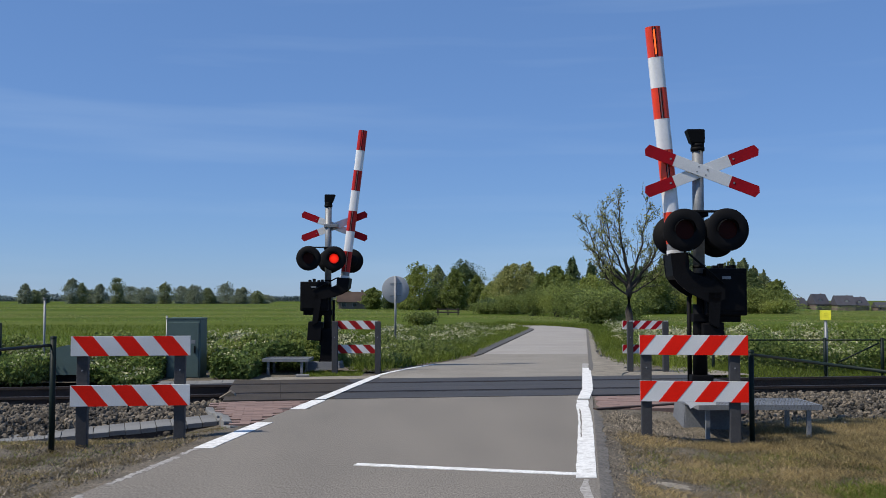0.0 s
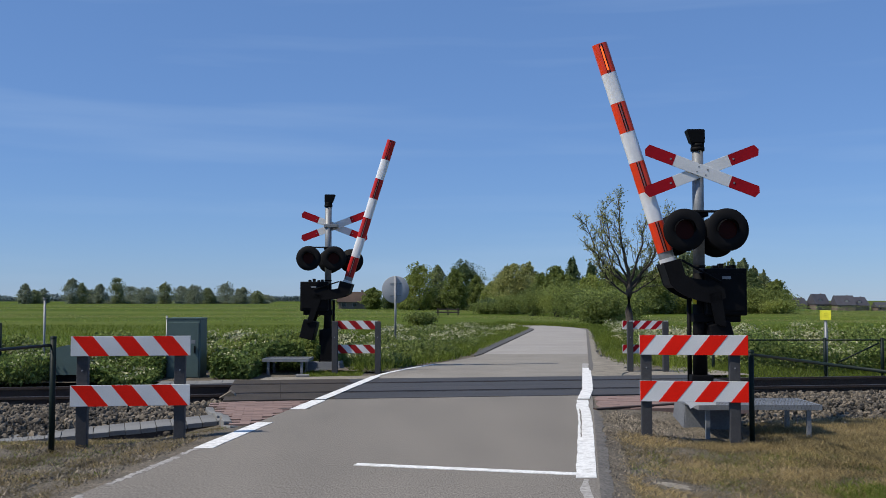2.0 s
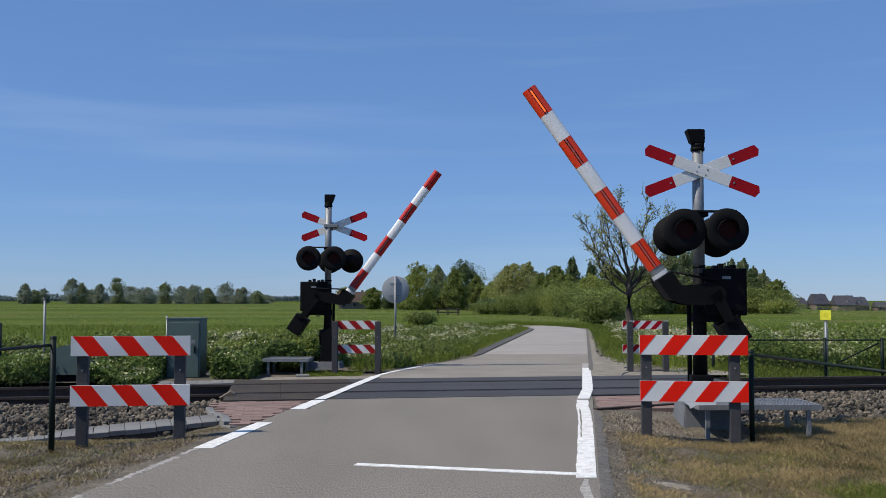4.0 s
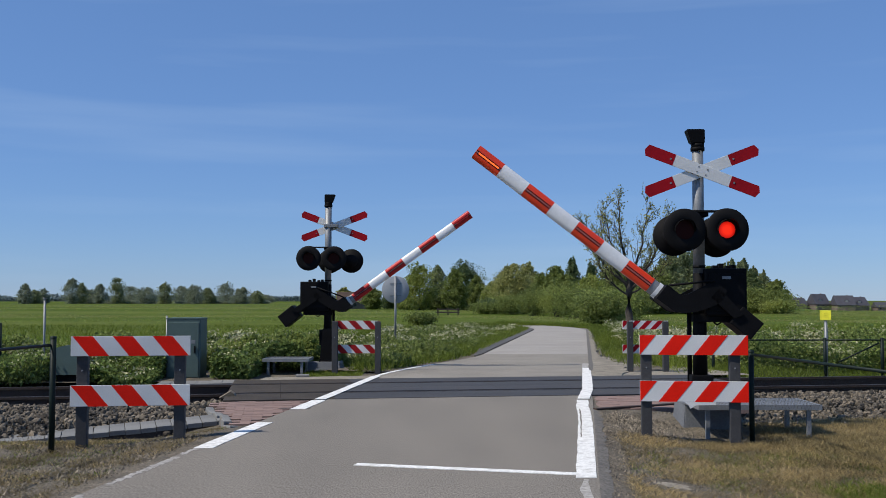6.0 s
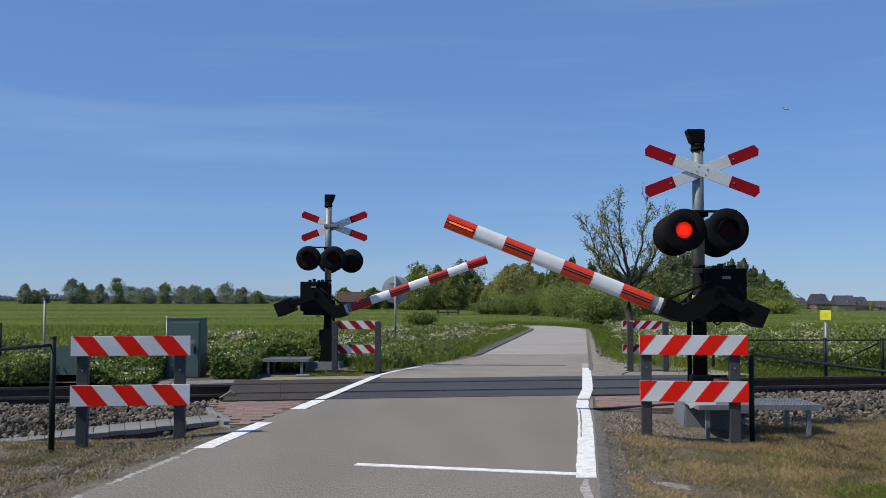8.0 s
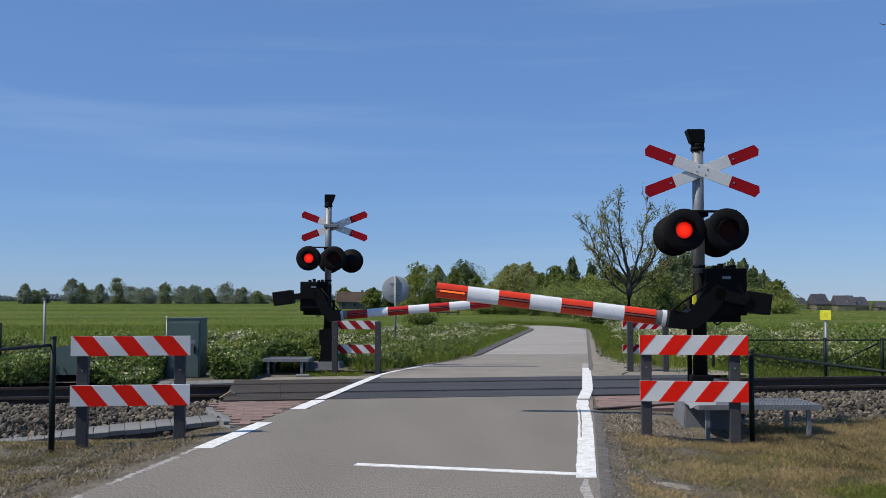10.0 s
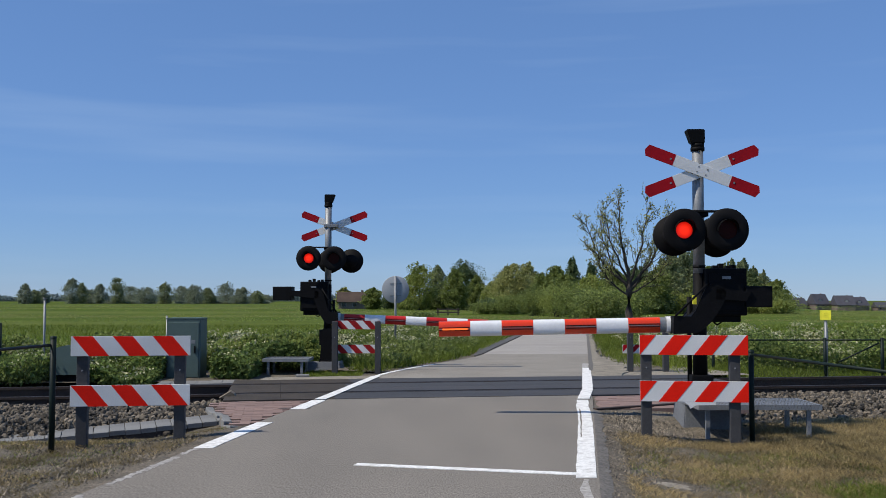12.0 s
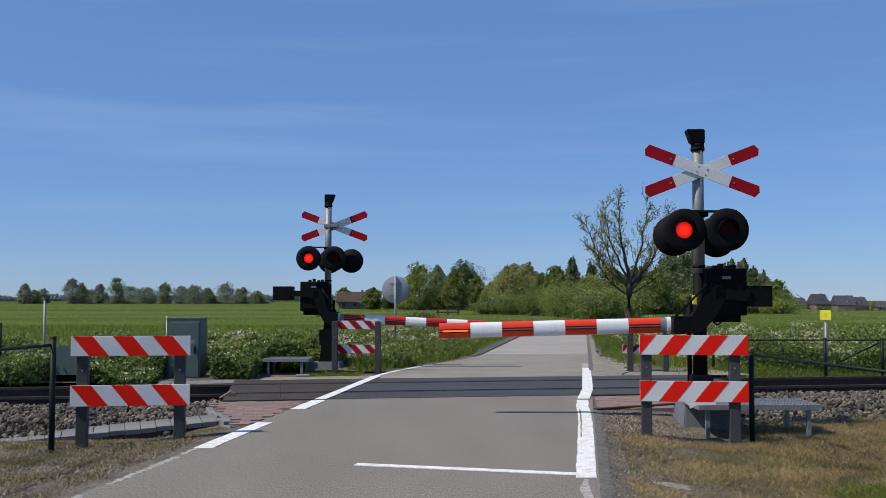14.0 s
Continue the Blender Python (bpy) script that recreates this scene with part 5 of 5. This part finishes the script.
    bush(along(px, y), y, (1.2, 1.9, 1.0, 2.3, 1.5)[i % 5], 4.2, (LEAF_MID, LEAF_LIGHT, LEAF_DARK)[i % 3], "dense green shrub at the edge of the wood", leaf=0.22, count=4600)
for px, h in ((1296, 2.4), (1318, 2.9), (1342, 2.8), (1362, 2.6), (1380, 2.2)):
    bush(along(px, 114), 114, h, 3.4, LEAF_MID, "tall soft green shrub at the end of the wood", leaf=0.2, count=6500)
for i in range(7):
    px = 725 + i * 22
    bush(along(px, 158), 158, (1.3, 1.8, 1.1)[i % 3], 4.0, (LEAF_MID, LEAF_DARK)[i % 2], "low green shrub below the trees", leaf=0.35, count=1600)
for i, px in enumerate((55, 135, 165, 200, 225, 245, 268, 292, 322, 340, 362, 384, 405, 432, 450, 466)):
    bush(along(px, 400), 400, (0.9, 1.5, 0.7, 1.2)[i % 4], 6.5, (LEAF_HAZE, LEAF_POPLAR, LEAF_HAZE)[i % 3], "low far shrub on the edge of the meadow", leaf=0.7, count=1100)


def stuff(name, quads, mat, label, category="plants"):
    return tagged(quads_mesh(name, quads, mat), label, category, kind="stuff")


def herb_belt(name, x0, x1, y0, y1, h, count, flowers, mat, label, base=-0.3, leaf=0.09, keep=None):
    """A belt of tall herbs: leaf clumps on uneven mounds and white umbels above them."""
    def patch(n, top):
        x, y = RNG.uniform(x0, x1, n), RNG.uniform(y0, y1, n)
        hh = np.array([h * (0.65 + 0.6 * noise.noise((a * 0.9, b * 0.9, 3.0)) + 0.25 * noise.noise((a * 3, b * 3, 1.0))) for a, b in zip(x, y)])
        z = base + hh * (RNG.uniform(0.05, 1.0, n) ** 0.6 if not top else RNG.uniform(0.72, 1.14, n))
        p = np.stack([x, y, z], 1)
        if keep is not None:
            p = p[keep(p)]
        return p
    stuff(name, leaves(patch(count, False), leaf), mat, label)
    if flowers:
        p = patch(flowers, True)
        p = p[np.array([noise.noise((a * 0.55, b * 0.3, 9.0)) for a, b in p[:, :2]]) > RNG.normal(0.0, 0.12, len(p))]
        clump = np.repeat(p, 11, axis=0) + RNG.normal(0, leaf * 0.85, (len(p) * 11, 3)) * np.array((1, 1, 0.35))
        stuff(name + "_flowers", leaves(clump, leaf * 0.7), FLOWER, "white umbel flowers above the " + label)


herb_belt("hedge_plants", -4.6, -1.9, 18.6, 21.5, 0.95, 52000, 1500, LEAF_HERB, "dense green herbs behind the track", leaf=0.075)
herb_belt("hedge_tops", -4.6, -1.9, 18.5, 20.0, 1.02, 17000, 0, LEAF_YOUNG, "pale young leaves among the herbs", leaf=0.07)
herb_belt("hedge_tops", -9.5, -4.4, 17.9, 19.6, 0.9, 20000, 0, LEAF_YOUNG, "pale young leaves among the herbs", leaf=0.07)
def behind_trough(p):
    return p[:, 1] > np.array([track_y(v, 2.0) for v in p[:, 0]]) + 0.2 * RNG.uniform(0, 1, len(p)) ** 2


herb_belt("hedge_foot", -3.8, -3.15, 16.45, 18.7, 0.6, 15000, 90, LEAF_HERB, "green herbs beside the platform", leaf=0.07, base=-0.12)
herb_belt("hedge_foot", -3.3, -2.5, 18.15, 18.8, 0.62, 9000, 60, LEAF_HERB, "green herbs behind the platform", leaf=0.07, base=-0.12)
herb_belt("hedge_foot", -5.7, -4.6, 15.8, 18.2, 0.6, 22000, 90, LEAF_HERB, "green herbs between the cabinets", leaf=0.07, base=-0.12, keep=behind_trough)
herb_belt("hedge_foot", -6.3, -5.6, 16.45, 18.2, 0.6, 12000, 60, LEAF_HERB, "green herbs behind the small cabinet", leaf=0.07, base=-0.12)
herb_belt("hedge_foot", -9.8, -6.25, 15.2, 18.2, 0.58, 44000, 200, LEAF_HERB, "green herbs behind the fence", leaf=0.07, base=-0.14, keep=behind_trough)
herb_belt("verge_herbs", -3.2, 2.4, 19.0, 28.0, 0.42, 34000, 260, LEAF_MID, "low herbs in the verge grass", base=-0.15, leaf=0.07, keep=lambda p: p[:, 0] < np.array([left_edge(v) for v in p[:, 1]]) - 0.5)
herb_belt("hedge_plants", -9.5, -4.4, 18.0, 21.5, 0.82, 70000, 500, LEAF_HERB, "green herbs behind the track", leaf=0.075)
herb_belt("cow_parsley", 5.0, 14.5, 20.5, 27.0, 0.85, 70000, 7000, LEAF_HERB, "tall flowering herbs beyond the track", leaf=0.075)
herb_belt("parsley_tops", 5.0, 14.5, 20.4, 27.0, 0.9, 40000, 0, LEAF_YOUNG, "pale young leaves among the tall herbs", leaf=0.065)
herb_belt("cow_parsley", -2.4, 4.2, 27.0, 44.0, 0.55, 40000, 2400, LEAF_MID, "flowering herbs on the lane verge", leaf=0.09, keep=lambda p: p[:, 0] < 0.92 + (p[:, 1] - 23) * 0.153 - 0.7 - np.maximum(0, p[:, 1] - 41) ** 2 * 0.035)
herb_belt("cow_parsley", 4.6, 9.5, 26.0, 60.0, 0.6, 40000, 2400, LEAF_MID, "flowering herbs beside the lane", leaf=0.09, keep=lambda p: p[:, 0] > 0.14 * p[:, 1] + 1.0)


def grass_fields():
    def area(x0, x1, y0, y1, n, keep=None):
        p = np.stack([RNG.uniform(x0, x1, n), RNG.uniform(y0, y1, n), np.full(n, -0.3)], 1)
        return p if keep is None else p[keep(p)]
    def lane(p):
        bend = np.maximum(0, p[:, 1] - 41) ** 2 * 0.035
        return np.array([left_edge(v) for v in p[:, 1]]) - bend, 0.14 * p[:, 1] + 0.1 - bend
    def lift(p, d):
        p[:, 2] = np.interp(d, (0.0, 1.2, 2.4, 4.5), (-0.05, -0.03, -0.14, -0.32))
        return p
    def verge_west(x0, x1, y0, y1, n, gap):
        p = area(x0, x1, y0, y1, n)
        d = lane(p)[0] - p[:, 0]
        ok = (d > gap) & ((p[:, 0] > -1.7) | (p[:, 1] > 18.95))
        return lift(p[ok], d[ok])
    def verge_east(x0, x1, y0, y1, n, gap):
        p = area(x0, x1, y0, y1, n)
        d = p[:, 0] - lane(p)[1]
        return lift(p[d > gap], d[d > gap])
    def east_grass():
        p = verge_east(2.9, 12, 17.2, 60, 150000, 0.1)
        d = p[:, 0] - lane(p)[1]
        bare = np.interp(p[:, 1], (17.0, 18.6, 20.0, 24.0, 40.0), (2.4, 1.5, 0.75, 0.42, 0.2))
        return p[d > bare * RNG.uniform(0.55, 1.25, len(p))]
    stuff("verge_grass", blades(verge_west(-3.6, 5.5, 17.9, 50, 160000, 0.3), 0.17, 0.007, 0.7), GRASS, "tall fresh grass on the lane verge", "grass")
    stuff("verge_grass", blades(east_grass(), 0.17, 0.007, 0.7), GRASS, "tall grass on the verge beyond the track", "grass")
    stuff("meadow_grass", blades(area(-40, 30, 22, 60, 60000, lambda p: (p[:, 0] < 0.1 * p[:, 1] - 3) | (p[:, 0] > 0.14 * p[:, 1] + 4)), 0.15, 0.012, 0.6), GRASS, "meadow grass", "grass")
    def dry(x0, x1, y0, y1, n, h, mat, nm, bare=-0.28, shift=0.0):
        p = np.stack([RNG.uniform(x0, x1, n), RNG.uniform(y0, y1, n), np.full(n, -0.13)], 1)
        dens = np.array([0.7 * noise.noise((a * 1.1, b * 1.1, 7.0 + shift)) + 0.6 * noise.noise((a * 3.7, b * 2.6, 2.0 + shift)) for a, b in p[:, :2]])
        bald = ((p[:, 0] - 1.62) / 0.26) ** 2 + ((p[:, 1] - 7.14) / 0.24) ** 2
        re = 0.14 * p[:, 1] + 0.1
        le = -2.34 + (p[:, 1] - 6.27) * 0.118
        ok = (bald > RNG.uniform(0.5, 1.3, n)) & (dens > bare + RNG.normal(0, 0.1, n)) & ((p[:, 0] > re + 0.22) | (p[:, 0] < le - 0.2)) & (p[:, 1] < np.where(p[:, 0] > 0, 10.9 + np.maximum(0, p[:, 0] - 2.6) * 0.3, 10.55 + (p[:, 0] + 2.4) * 0.25))
        p = p[ok]
        e = np.minimum(1.0, np.maximum(p[:, 0] - 0.14 * p[:, 1] - 0.1, -2.34 + (p[:, 1] - 6.27) * 0.118 - p[:, 0]))
        p[:, 2] = -0.012 - e * np.where(p[:, 0] > 0, 0.12, 0.08) - np.where(p[:, 0] > 0, 0.0, 0.09 * np.clip((p[:, 1] - 9.3) / 0.7, 0, 1) * np.clip((e - 0.25) / 0.8, 0, 1))
        stuff(nm, blades(p, h, 0.0024, 1.5), mat, "short matted grass on the sandy verge", "grass")
    dry(1.0, 5.2, 5.0, 9.6, 110000, 0.032, DRY_GRASS, "dry_grass", -0.12)
    dry(1.0, 5.2, 5.0, 9.8, 60000, 0.03, BROWN_GRASS, "dry_grass", -0.15, 4.0)
    dry(1.0, 4.6, 5.0, 9.0, 18000, 0.034, GRASS, "green_grass", 0.12, 9.0)
    dry(3.2, 5.4, 8.2, 11.5, 30000, 0.05, DRY_GRASS, "dry_grass", -0.3)
    dry(3.0, 5.4, 8.2, 11.5, 16000, 0.05, BROWN_GRASS, "dry_grass", -0.1, 4.0)
    dry(2.7, 4.4, 5.4, 7.4, 16000, 0.06, GRASS, "green_grass", -0.25, 3.0)
    dry(-5.4, -2.0, 5.0, 10.2, 60000, 0.028, BROWN_GRASS, "dry_grass", 0.0)
    dry(-5.4, -2.0, 5.0, 10.2, 20000, 0.03, DRY_GRASS, "dry_grass", 0.1, 4.0)
    dry(-5.4, -2.0, 5.0, 10.0, 9000, 0.03, GRASS, "green_grass", 0.16, 9.0)
    soil = area(-2.4, -1.4, 16.6, 19.0, 5000, lambda p: (p[:, 1] > np.array([track_y(v, 2.4) for v in p[:, 0]])) & (p[:, 0] < np.array([left_edge(v) for v in p[:, 1]]) - 0.1))
    soil[:, 2] = -0.065
    stuff("trackside_grass", blades(soil, 0.05, 0.005, 0.9), GRASS, "short grass on the earth behind the track", "grass")
    # loose gravel on the verges
    base = np.array([(1, 0, 0), (-1, 0, 0), (0, 1, 0), (0, -1, 0), (0, 0, 1), (0, 0, -1)], float)
    tri = np.array([(0, 2, 4), (2, 1, 4), (1, 3, 4), (3, 0, 4), (2, 0, 5), (1, 2, 5), (3, 1, 5), (0, 3, 5)])
    n = 26000
    y = 5.5 + 5.9 * RNG.uniform(0, 1, n) ** 0.6
    d = np.abs(RNG.normal(0.1, 0.8, n)) + 0.03
    east = RNG.uniform(0, 1, n) > 0.5
    x = np.where(east, 0.14 * y + 0.1 + d, -2.34 + (y - 6.27) * 0.118 - d)
    y = np.where(east, y, 5.5 + (y - 5.5) * 0.76)
    d = np.where(east, d, 0.09 + 1.5 * d)
    x = np.where(east, 0.14 * y + 0.1 + d, -2.34 + (y - 6.27) * 0.118 - d)
    r = RNG.uniform(0.005, 0.026, n) * RNG.uniform(0.25, 1, n) * np.where(d < 0.2, 0.6, 1.0)
    z = -0.012 - np.minimum(d, 1.2) * np.where(east, 0.12 * (1 - 0.72 * np.clip((y - 10.2), 0, 1)), 0.08) - np.where(east, 0.0, 0.09 * np.clip((y - 9.3) / 0.7, 0, 1) * np.clip((d - 0.25) / 0.8, 0, 1))
    pts = base[None] * r[:, None, None] * RNG.uniform(0.6, 1.3, (n, 6, 1)) + np.stack([x, y, z], 1)[:, None]
    me = bpy.data.meshes.new("verge_gravel")
    me.from_pydata(pts.reshape(-1, 3).tolist(), [], (tri[None] + (np.arange(n) * 6)[:, None, None]).reshape(-1, 3).tolist())
    me.materials.append(CLOD)
    tagged(new("verge_gravel", me), "loose gravel along the asphalt edge", "gravel", kind="stuff")


grass_fields()


def meadow_tufts():
    """Rank tufts that roughen the meadow, in drifts, larger and sparser with distance."""
    for y0, y1, size, n in ((26, 60, 0.06, 50000), (60, 130, 0.09, 60000), (130, 300, 0.16, 40000)):
        for mat, seed, words in ((LEAF_YOUNG, 1.0, "rank green tufts in the meadow"), (LEAF_OLIVE, 8.0, "pale seeding grass drifts in the meadow")):
            y = y0 * (y1 / y0) ** RNG.uniform(0, 1, n)
            x = y * RNG.uniform(-0.5, 0.5, n)
            drift = np.array([noise.noise((a * 0.035, b * 0.05, seed)) + 0.5 * noise.noise((a * 0.2, b * 0.16, seed)) for a, b in zip(x, y)])
            free = (x < np.where(y < 60, -1.5, 0.5 * y)) | (x > 0.14 * y + 4)
            ok = free & (drift > RNG.normal(0.26 if seed < 5 else 0.3, 0.14, n))
            pts = np.stack([x[ok], y[ok], -0.3 + size * RNG.uniform(0.0, 0.9, ok.sum())], 1)
            stuff("meadow_tufts", leaves(pts, size), mat, words, "grass")


meadow_tufts()


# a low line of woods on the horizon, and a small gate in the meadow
# The bluish leaf colour carries the haze of a kilometre of air.
LEAF_FAR = leaf_stuff("far woods with haze in the colour", (0.2, 0.25, 0.25), (0.16, 0.21, 0.22), 0.2)
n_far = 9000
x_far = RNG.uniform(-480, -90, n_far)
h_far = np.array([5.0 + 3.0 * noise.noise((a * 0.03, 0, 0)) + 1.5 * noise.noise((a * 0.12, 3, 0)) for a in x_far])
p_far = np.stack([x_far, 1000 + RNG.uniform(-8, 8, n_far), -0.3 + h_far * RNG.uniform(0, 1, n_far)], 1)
stuff("far_woods", leaves(p_far, 2.6), LEAF_FAR, "low line of woods on the horizon, blue haze in its colour", "woods")


def field_gate():
    root = empty("field_gate", pose(0.5, 100, -0.3), "low dark wooden gate in the meadow", "gate")
    for x in (-1.0, 0.0, 1.0):
        part("post", box(x - 0.07, x + 0.07, -0.07, 0.07, 0, 0.75, 0.01), BARK, root)
    for z in (0.3, 0.58):
        part("rail", box(-1.15, 1.15, -0.1, -0.072, z - 0.07, z + 0.07, 0.01), BARK, root)


field_gate()

# ---- houses in the distance ----
def house(x, y, w, d, wall_h, roof_h, yaw, label, n_windows=3, base=-0.3, tiles=ROOF_TILE):
    root = empty("house", pose(x, y, base, 0, 0, yaw), label, "house", "houses in the distance")
    part("wall", box(-w / 2, w / 2, -d / 2, d / 2, 0, wall_h), HOUSE_BRICK, root)
    bm = bmesh.new()
    o = 0.3
    pts = [(-w / 2 - o, -d / 2 - o, wall_h - 0.1), (w / 2 + o, -d / 2 - o, wall_h - 0.1), (w / 2 + o, d / 2 + o, wall_h - 0.1), (-w / 2 - o, d / 2 + o, wall_h - 0.1), (-w / 2 - o, 0, wall_h + roof_h), (w / 2 + o, 0, wall_h + roof_h)]
    v = [bm.verts.new(p) for p in pts]
    for q in ((0, 1, 5, 4), (2, 3, 4, 5), (0, 4, 3), (1, 2, 5), (3, 2, 1, 0)):
        bm.faces.new([v[k] for k in q])
    roof = part("roof", bm, tiles, root)
    part("chimney", box(w * 0.2, w * 0.2 + 0.4, -0.2, 0.2, wall_h + roof_h * 0.6, wall_h + roof_h + 0.3), HOUSE_BRICK, roof)
    for k in range(n_windows):
        wx = -w / 2 + w * (k + 0.5) / n_windows
        win = part("window", box(wx - 0.4, wx + 0.4, -d / 2 - 0.06, -d / 2 - 0.002, wall_h - 0.95, wall_h - 0.25), FRAME_WHITE, root)
        part("pane", box(wx - 0.34, wx + 0.34, -d / 2 - 0.07, -d / 2 - 0.061, wall_h - 0.9, wall_h - 0.3), PANE, win)
    return roof


def dormer(roof, x, y, z):
    part("dormer", box(x - 0.9, x + 0.9, y, y + 2.2, z, z + 1.3), ROOF_TILE, roof)
    part("dormer_window", box(x - 0.65, x + 0.65, y - 0.05, y - 0.002, z + 0.2, z + 1.1), FRAME_WHITE, roof, "pale dormer window")


for px, w, d, yaw, wh, rh, dormers in ((1397, 4.2, 7.0, 0, 2.6, 3.0, ()), (1420, 5.6, 6.0, 12, 2.5, 3.2, ()), (1454, 7.0, 7.4, 16, 2.9, 4.6, (-0.6,)), (1491, 8.2, 8.0, 0, 2.6, 4.2, (0.6,)), (1523, 6.6, 8.0, 10, 2.4, 3.7, (-0.8,)), (1562, 7.0, 7.0, 0, 1.6, 2.2, ())):
    roof = house(along(px, 450), 450 + (px % 7), w, d, wh, rh, yaw, "far brick house with a dark tiled roof" + (" and a dormer" if dormers else ""), 3, -3.6)
    for dx in dormers:
        dormer(roof, dx, -d * 0.36, wh + rh * 0.22)
house(along(626, 170), 172, 5.4, 5.0, 1.3, 1.6, 5, "low brick farmhouse with a wide brown roof", 3, tiles=ROOF_BROWN)
house(along(762, 168), 170, 2.6, 3.0, 1.3, 1.1, 60, "small house between the trees", 1)

def flying_bird(k, body_mat, wing_mat, label):
    """A bird in flight: a tapered body, two cranked wings and a tail; k scales it from a swallow's size."""
    root = empty("bird", pose(-330, 25, 60), label, "bird", "birds in the sky")
    body = [(0.0005, -0.04), (0.01, -0.032), (0.018, -0.008), (0.014, 0.02), (0.006, 0.042), (0.004, 0.055)]
    part("body", lathe([(r * k, y * k) for r, y in body], 10), body_mat, root)
    for s in (-1, 1):
        wing = [(0.01, 0.002), (0.05, 0.022), (0.09, 0.01), (0.05, 0.012), (0.01, -0.006)]
        part("wing", prism([(s * x * k, z * k) for x, z in wing], -0.018 * k, 0.014 * k), wing_mat, root)
    part("tail", prism([(x * k, z * k) for x, z in ((-0.006, 0.0), (0.006, 0.0), (0.006, 0.004), (-0.006, 0.004))], 0.05 * k, 0.075 * k), wing_mat, root)
    return root


BIRD = flying_bird(1.0, MATT_BLACK, MATT_BLACK, "small dark bird flying across the sky")
GULL = flying_bird(3.2, GREYWHITE, POST_GREY, "pale bird with dark wings rising over the trees")

# ---- what moves ----
NEAR_ANGLES = [(0.0, 86.5), (0.8, 86.5), (1.0, 85.8), (1.5, 79.5), (2.0, 74.7), (2.5, 70.5), (3.0, 65.7), (3.2, 63.9), (5.3, 45.5), (5.5, 43.7), (6.0, 39.5), (6.5, 35.65), (7.0, 31.4), (7.5, 27.5), (8.0, 23.5), (8.2, 21.95), (10.3, 6.6), (10.5, 5.25), (11.0, 2.0), (11.3, 0.1), (11.5, -0.3), (12.0, 0.4), (12.4, 0.0), (14.0, 0.0)]
FAR_ANGLES = [(0.0, 85.9), (1.0, 85.9), (1.2, 84.8), (1.5, 81.6), (2.0, 75.6), (2.5, 71.1), (3.0, 66.1), (3.2, 64.1), (5.3, 44.4), (5.5, 42.6), (6.0, 38.5), (6.5, 34.35), (7.0, 30.2), (7.5, 26.3), (8.0, 22.2), (8.2, 20.6), (10.3, 5.5), (10.5, 4.2), (11.0, 0.9), (11.3, -0.3), (11.5, -0.4), (12.0, 0.4), (12.4, 0.0), (14.0, 0.0)]
NEAR_YAW, FAR_YAW = -2.2, -0.95
# when each lamp is lit, in seconds, and how wide its added shutter stands
BEAT_RIGHT = [(8.25, 8.6), (8.9, 9.25), (9.55, 9.9), (10.2, 10.55), (10.85, 11.25), (11.55, 11.85), (12.15, 12.55), (12.78, 13.15), (13.45, 13.85)]
BEAT_LEFT = [(8.6, 8.9), (9.25, 9.55), (9.9, 10.2), (10.55, 10.85), (11.25, 11.55), (11.85, 12.15), (12.55, 12.82), (13.15, 13.45), (13.85, 14.0)]
NEAR_LIT = ([(6.05, 6.35), (6.65, 6.95), (7.35, 7.55), (7.95, 8.25)] + BEAT_LEFT, [(5.68, 6.05), (6.35, 6.65), (6.95, 7.35), (7.65, 7.95)] + BEAT_RIGHT)
FAR_LIT = ([(0.15, 0.45), (0.86, 1.15, 0.4)] + BEAT_LEFT[1:], [(0.0, 0.15), (0.55, 0.85), (1.18, 1.55, 0.2)] + BEAT_RIGHT[1:])


def shutter_rows(lit, s):
    rows = []
    shut = pose(0, 0, 0)
    def wide(much):
        return pose(0, 0, s * 0.104 * much)
    def add(t, m):
        if not rows or frame(t) > frame(rows[-1][0]):
            rows.append((t, m))
    start = bool(lit and lit[0][0] <= 0.0)
    add(0.0, wide(1.0) if start else shut)
    for span in lit:
        a, b = span[:2]
        much = span[2] if len(span) > 2 else 1.0
        if a > 0:
            add(a - 0.034, shut)
            add(a, wide(much))
        if b < 14.0:
            add(b - 0.034, wide(much))
            add(b, shut)
    add(14.0, wide(1.0) if lit and lit[-1][1] >= 14.0 else shut)
    return rows


def motions():
    walk(BIRD, [(t, pose(2.15 + (t - 12.5) * 27.6, 25.0, z, 0, -12, 100)) for t, z in ((0.0, 45.0), (4.0, 40.0), (8.0, 28.0), (11.0, 14.2), (12.0, 7.95), (12.25, 6.35), (12.5, 4.75), (12.75, 3.3), (13.0, 2.4), (13.5, 2.0), (14.0, 2.4))])
    walk(GULL, [(t, pose((px - 784) / 1780 * y, y, 1.236 + (531 - py) / 1780 * y, 0, -25, 125)) for t, px, py, y in (
        (0.0, 1225, 505, 95), (3.0, 1232, 500, 80), (6.2, 1248, 490, 62), (6.8, 1278, 395, 60), (7.1, 1318, 285, 60), (7.4, 1344, 234, 60),
        (7.8, 1378, 208, 61), (8.2, 1412, 172, 62), (10.5, 1620, 5, 66), (14.0, 2000, -270, 72))])
    walk(NEAR_BOOM, [(t, pose(*NEAR_PIVOT, 0, a, NEAR_YAW)) for t, a in NEAR_ANGLES])
    walk(FAR_BOOM, [(t, pose(*FAR_PIVOT, 0, -a, FAR_YAW)) for t, a in FAR_ANGLES])
    for shutters, lit in ((NEAR_SHUTTERS, NEAR_LIT), (FAR_SHUTTERS, FAR_LIT)):
        for unit, times in zip(shutters[:2], lit):
            for half, s in unit:
                walk(half, shutter_rows(times, s))


motions()
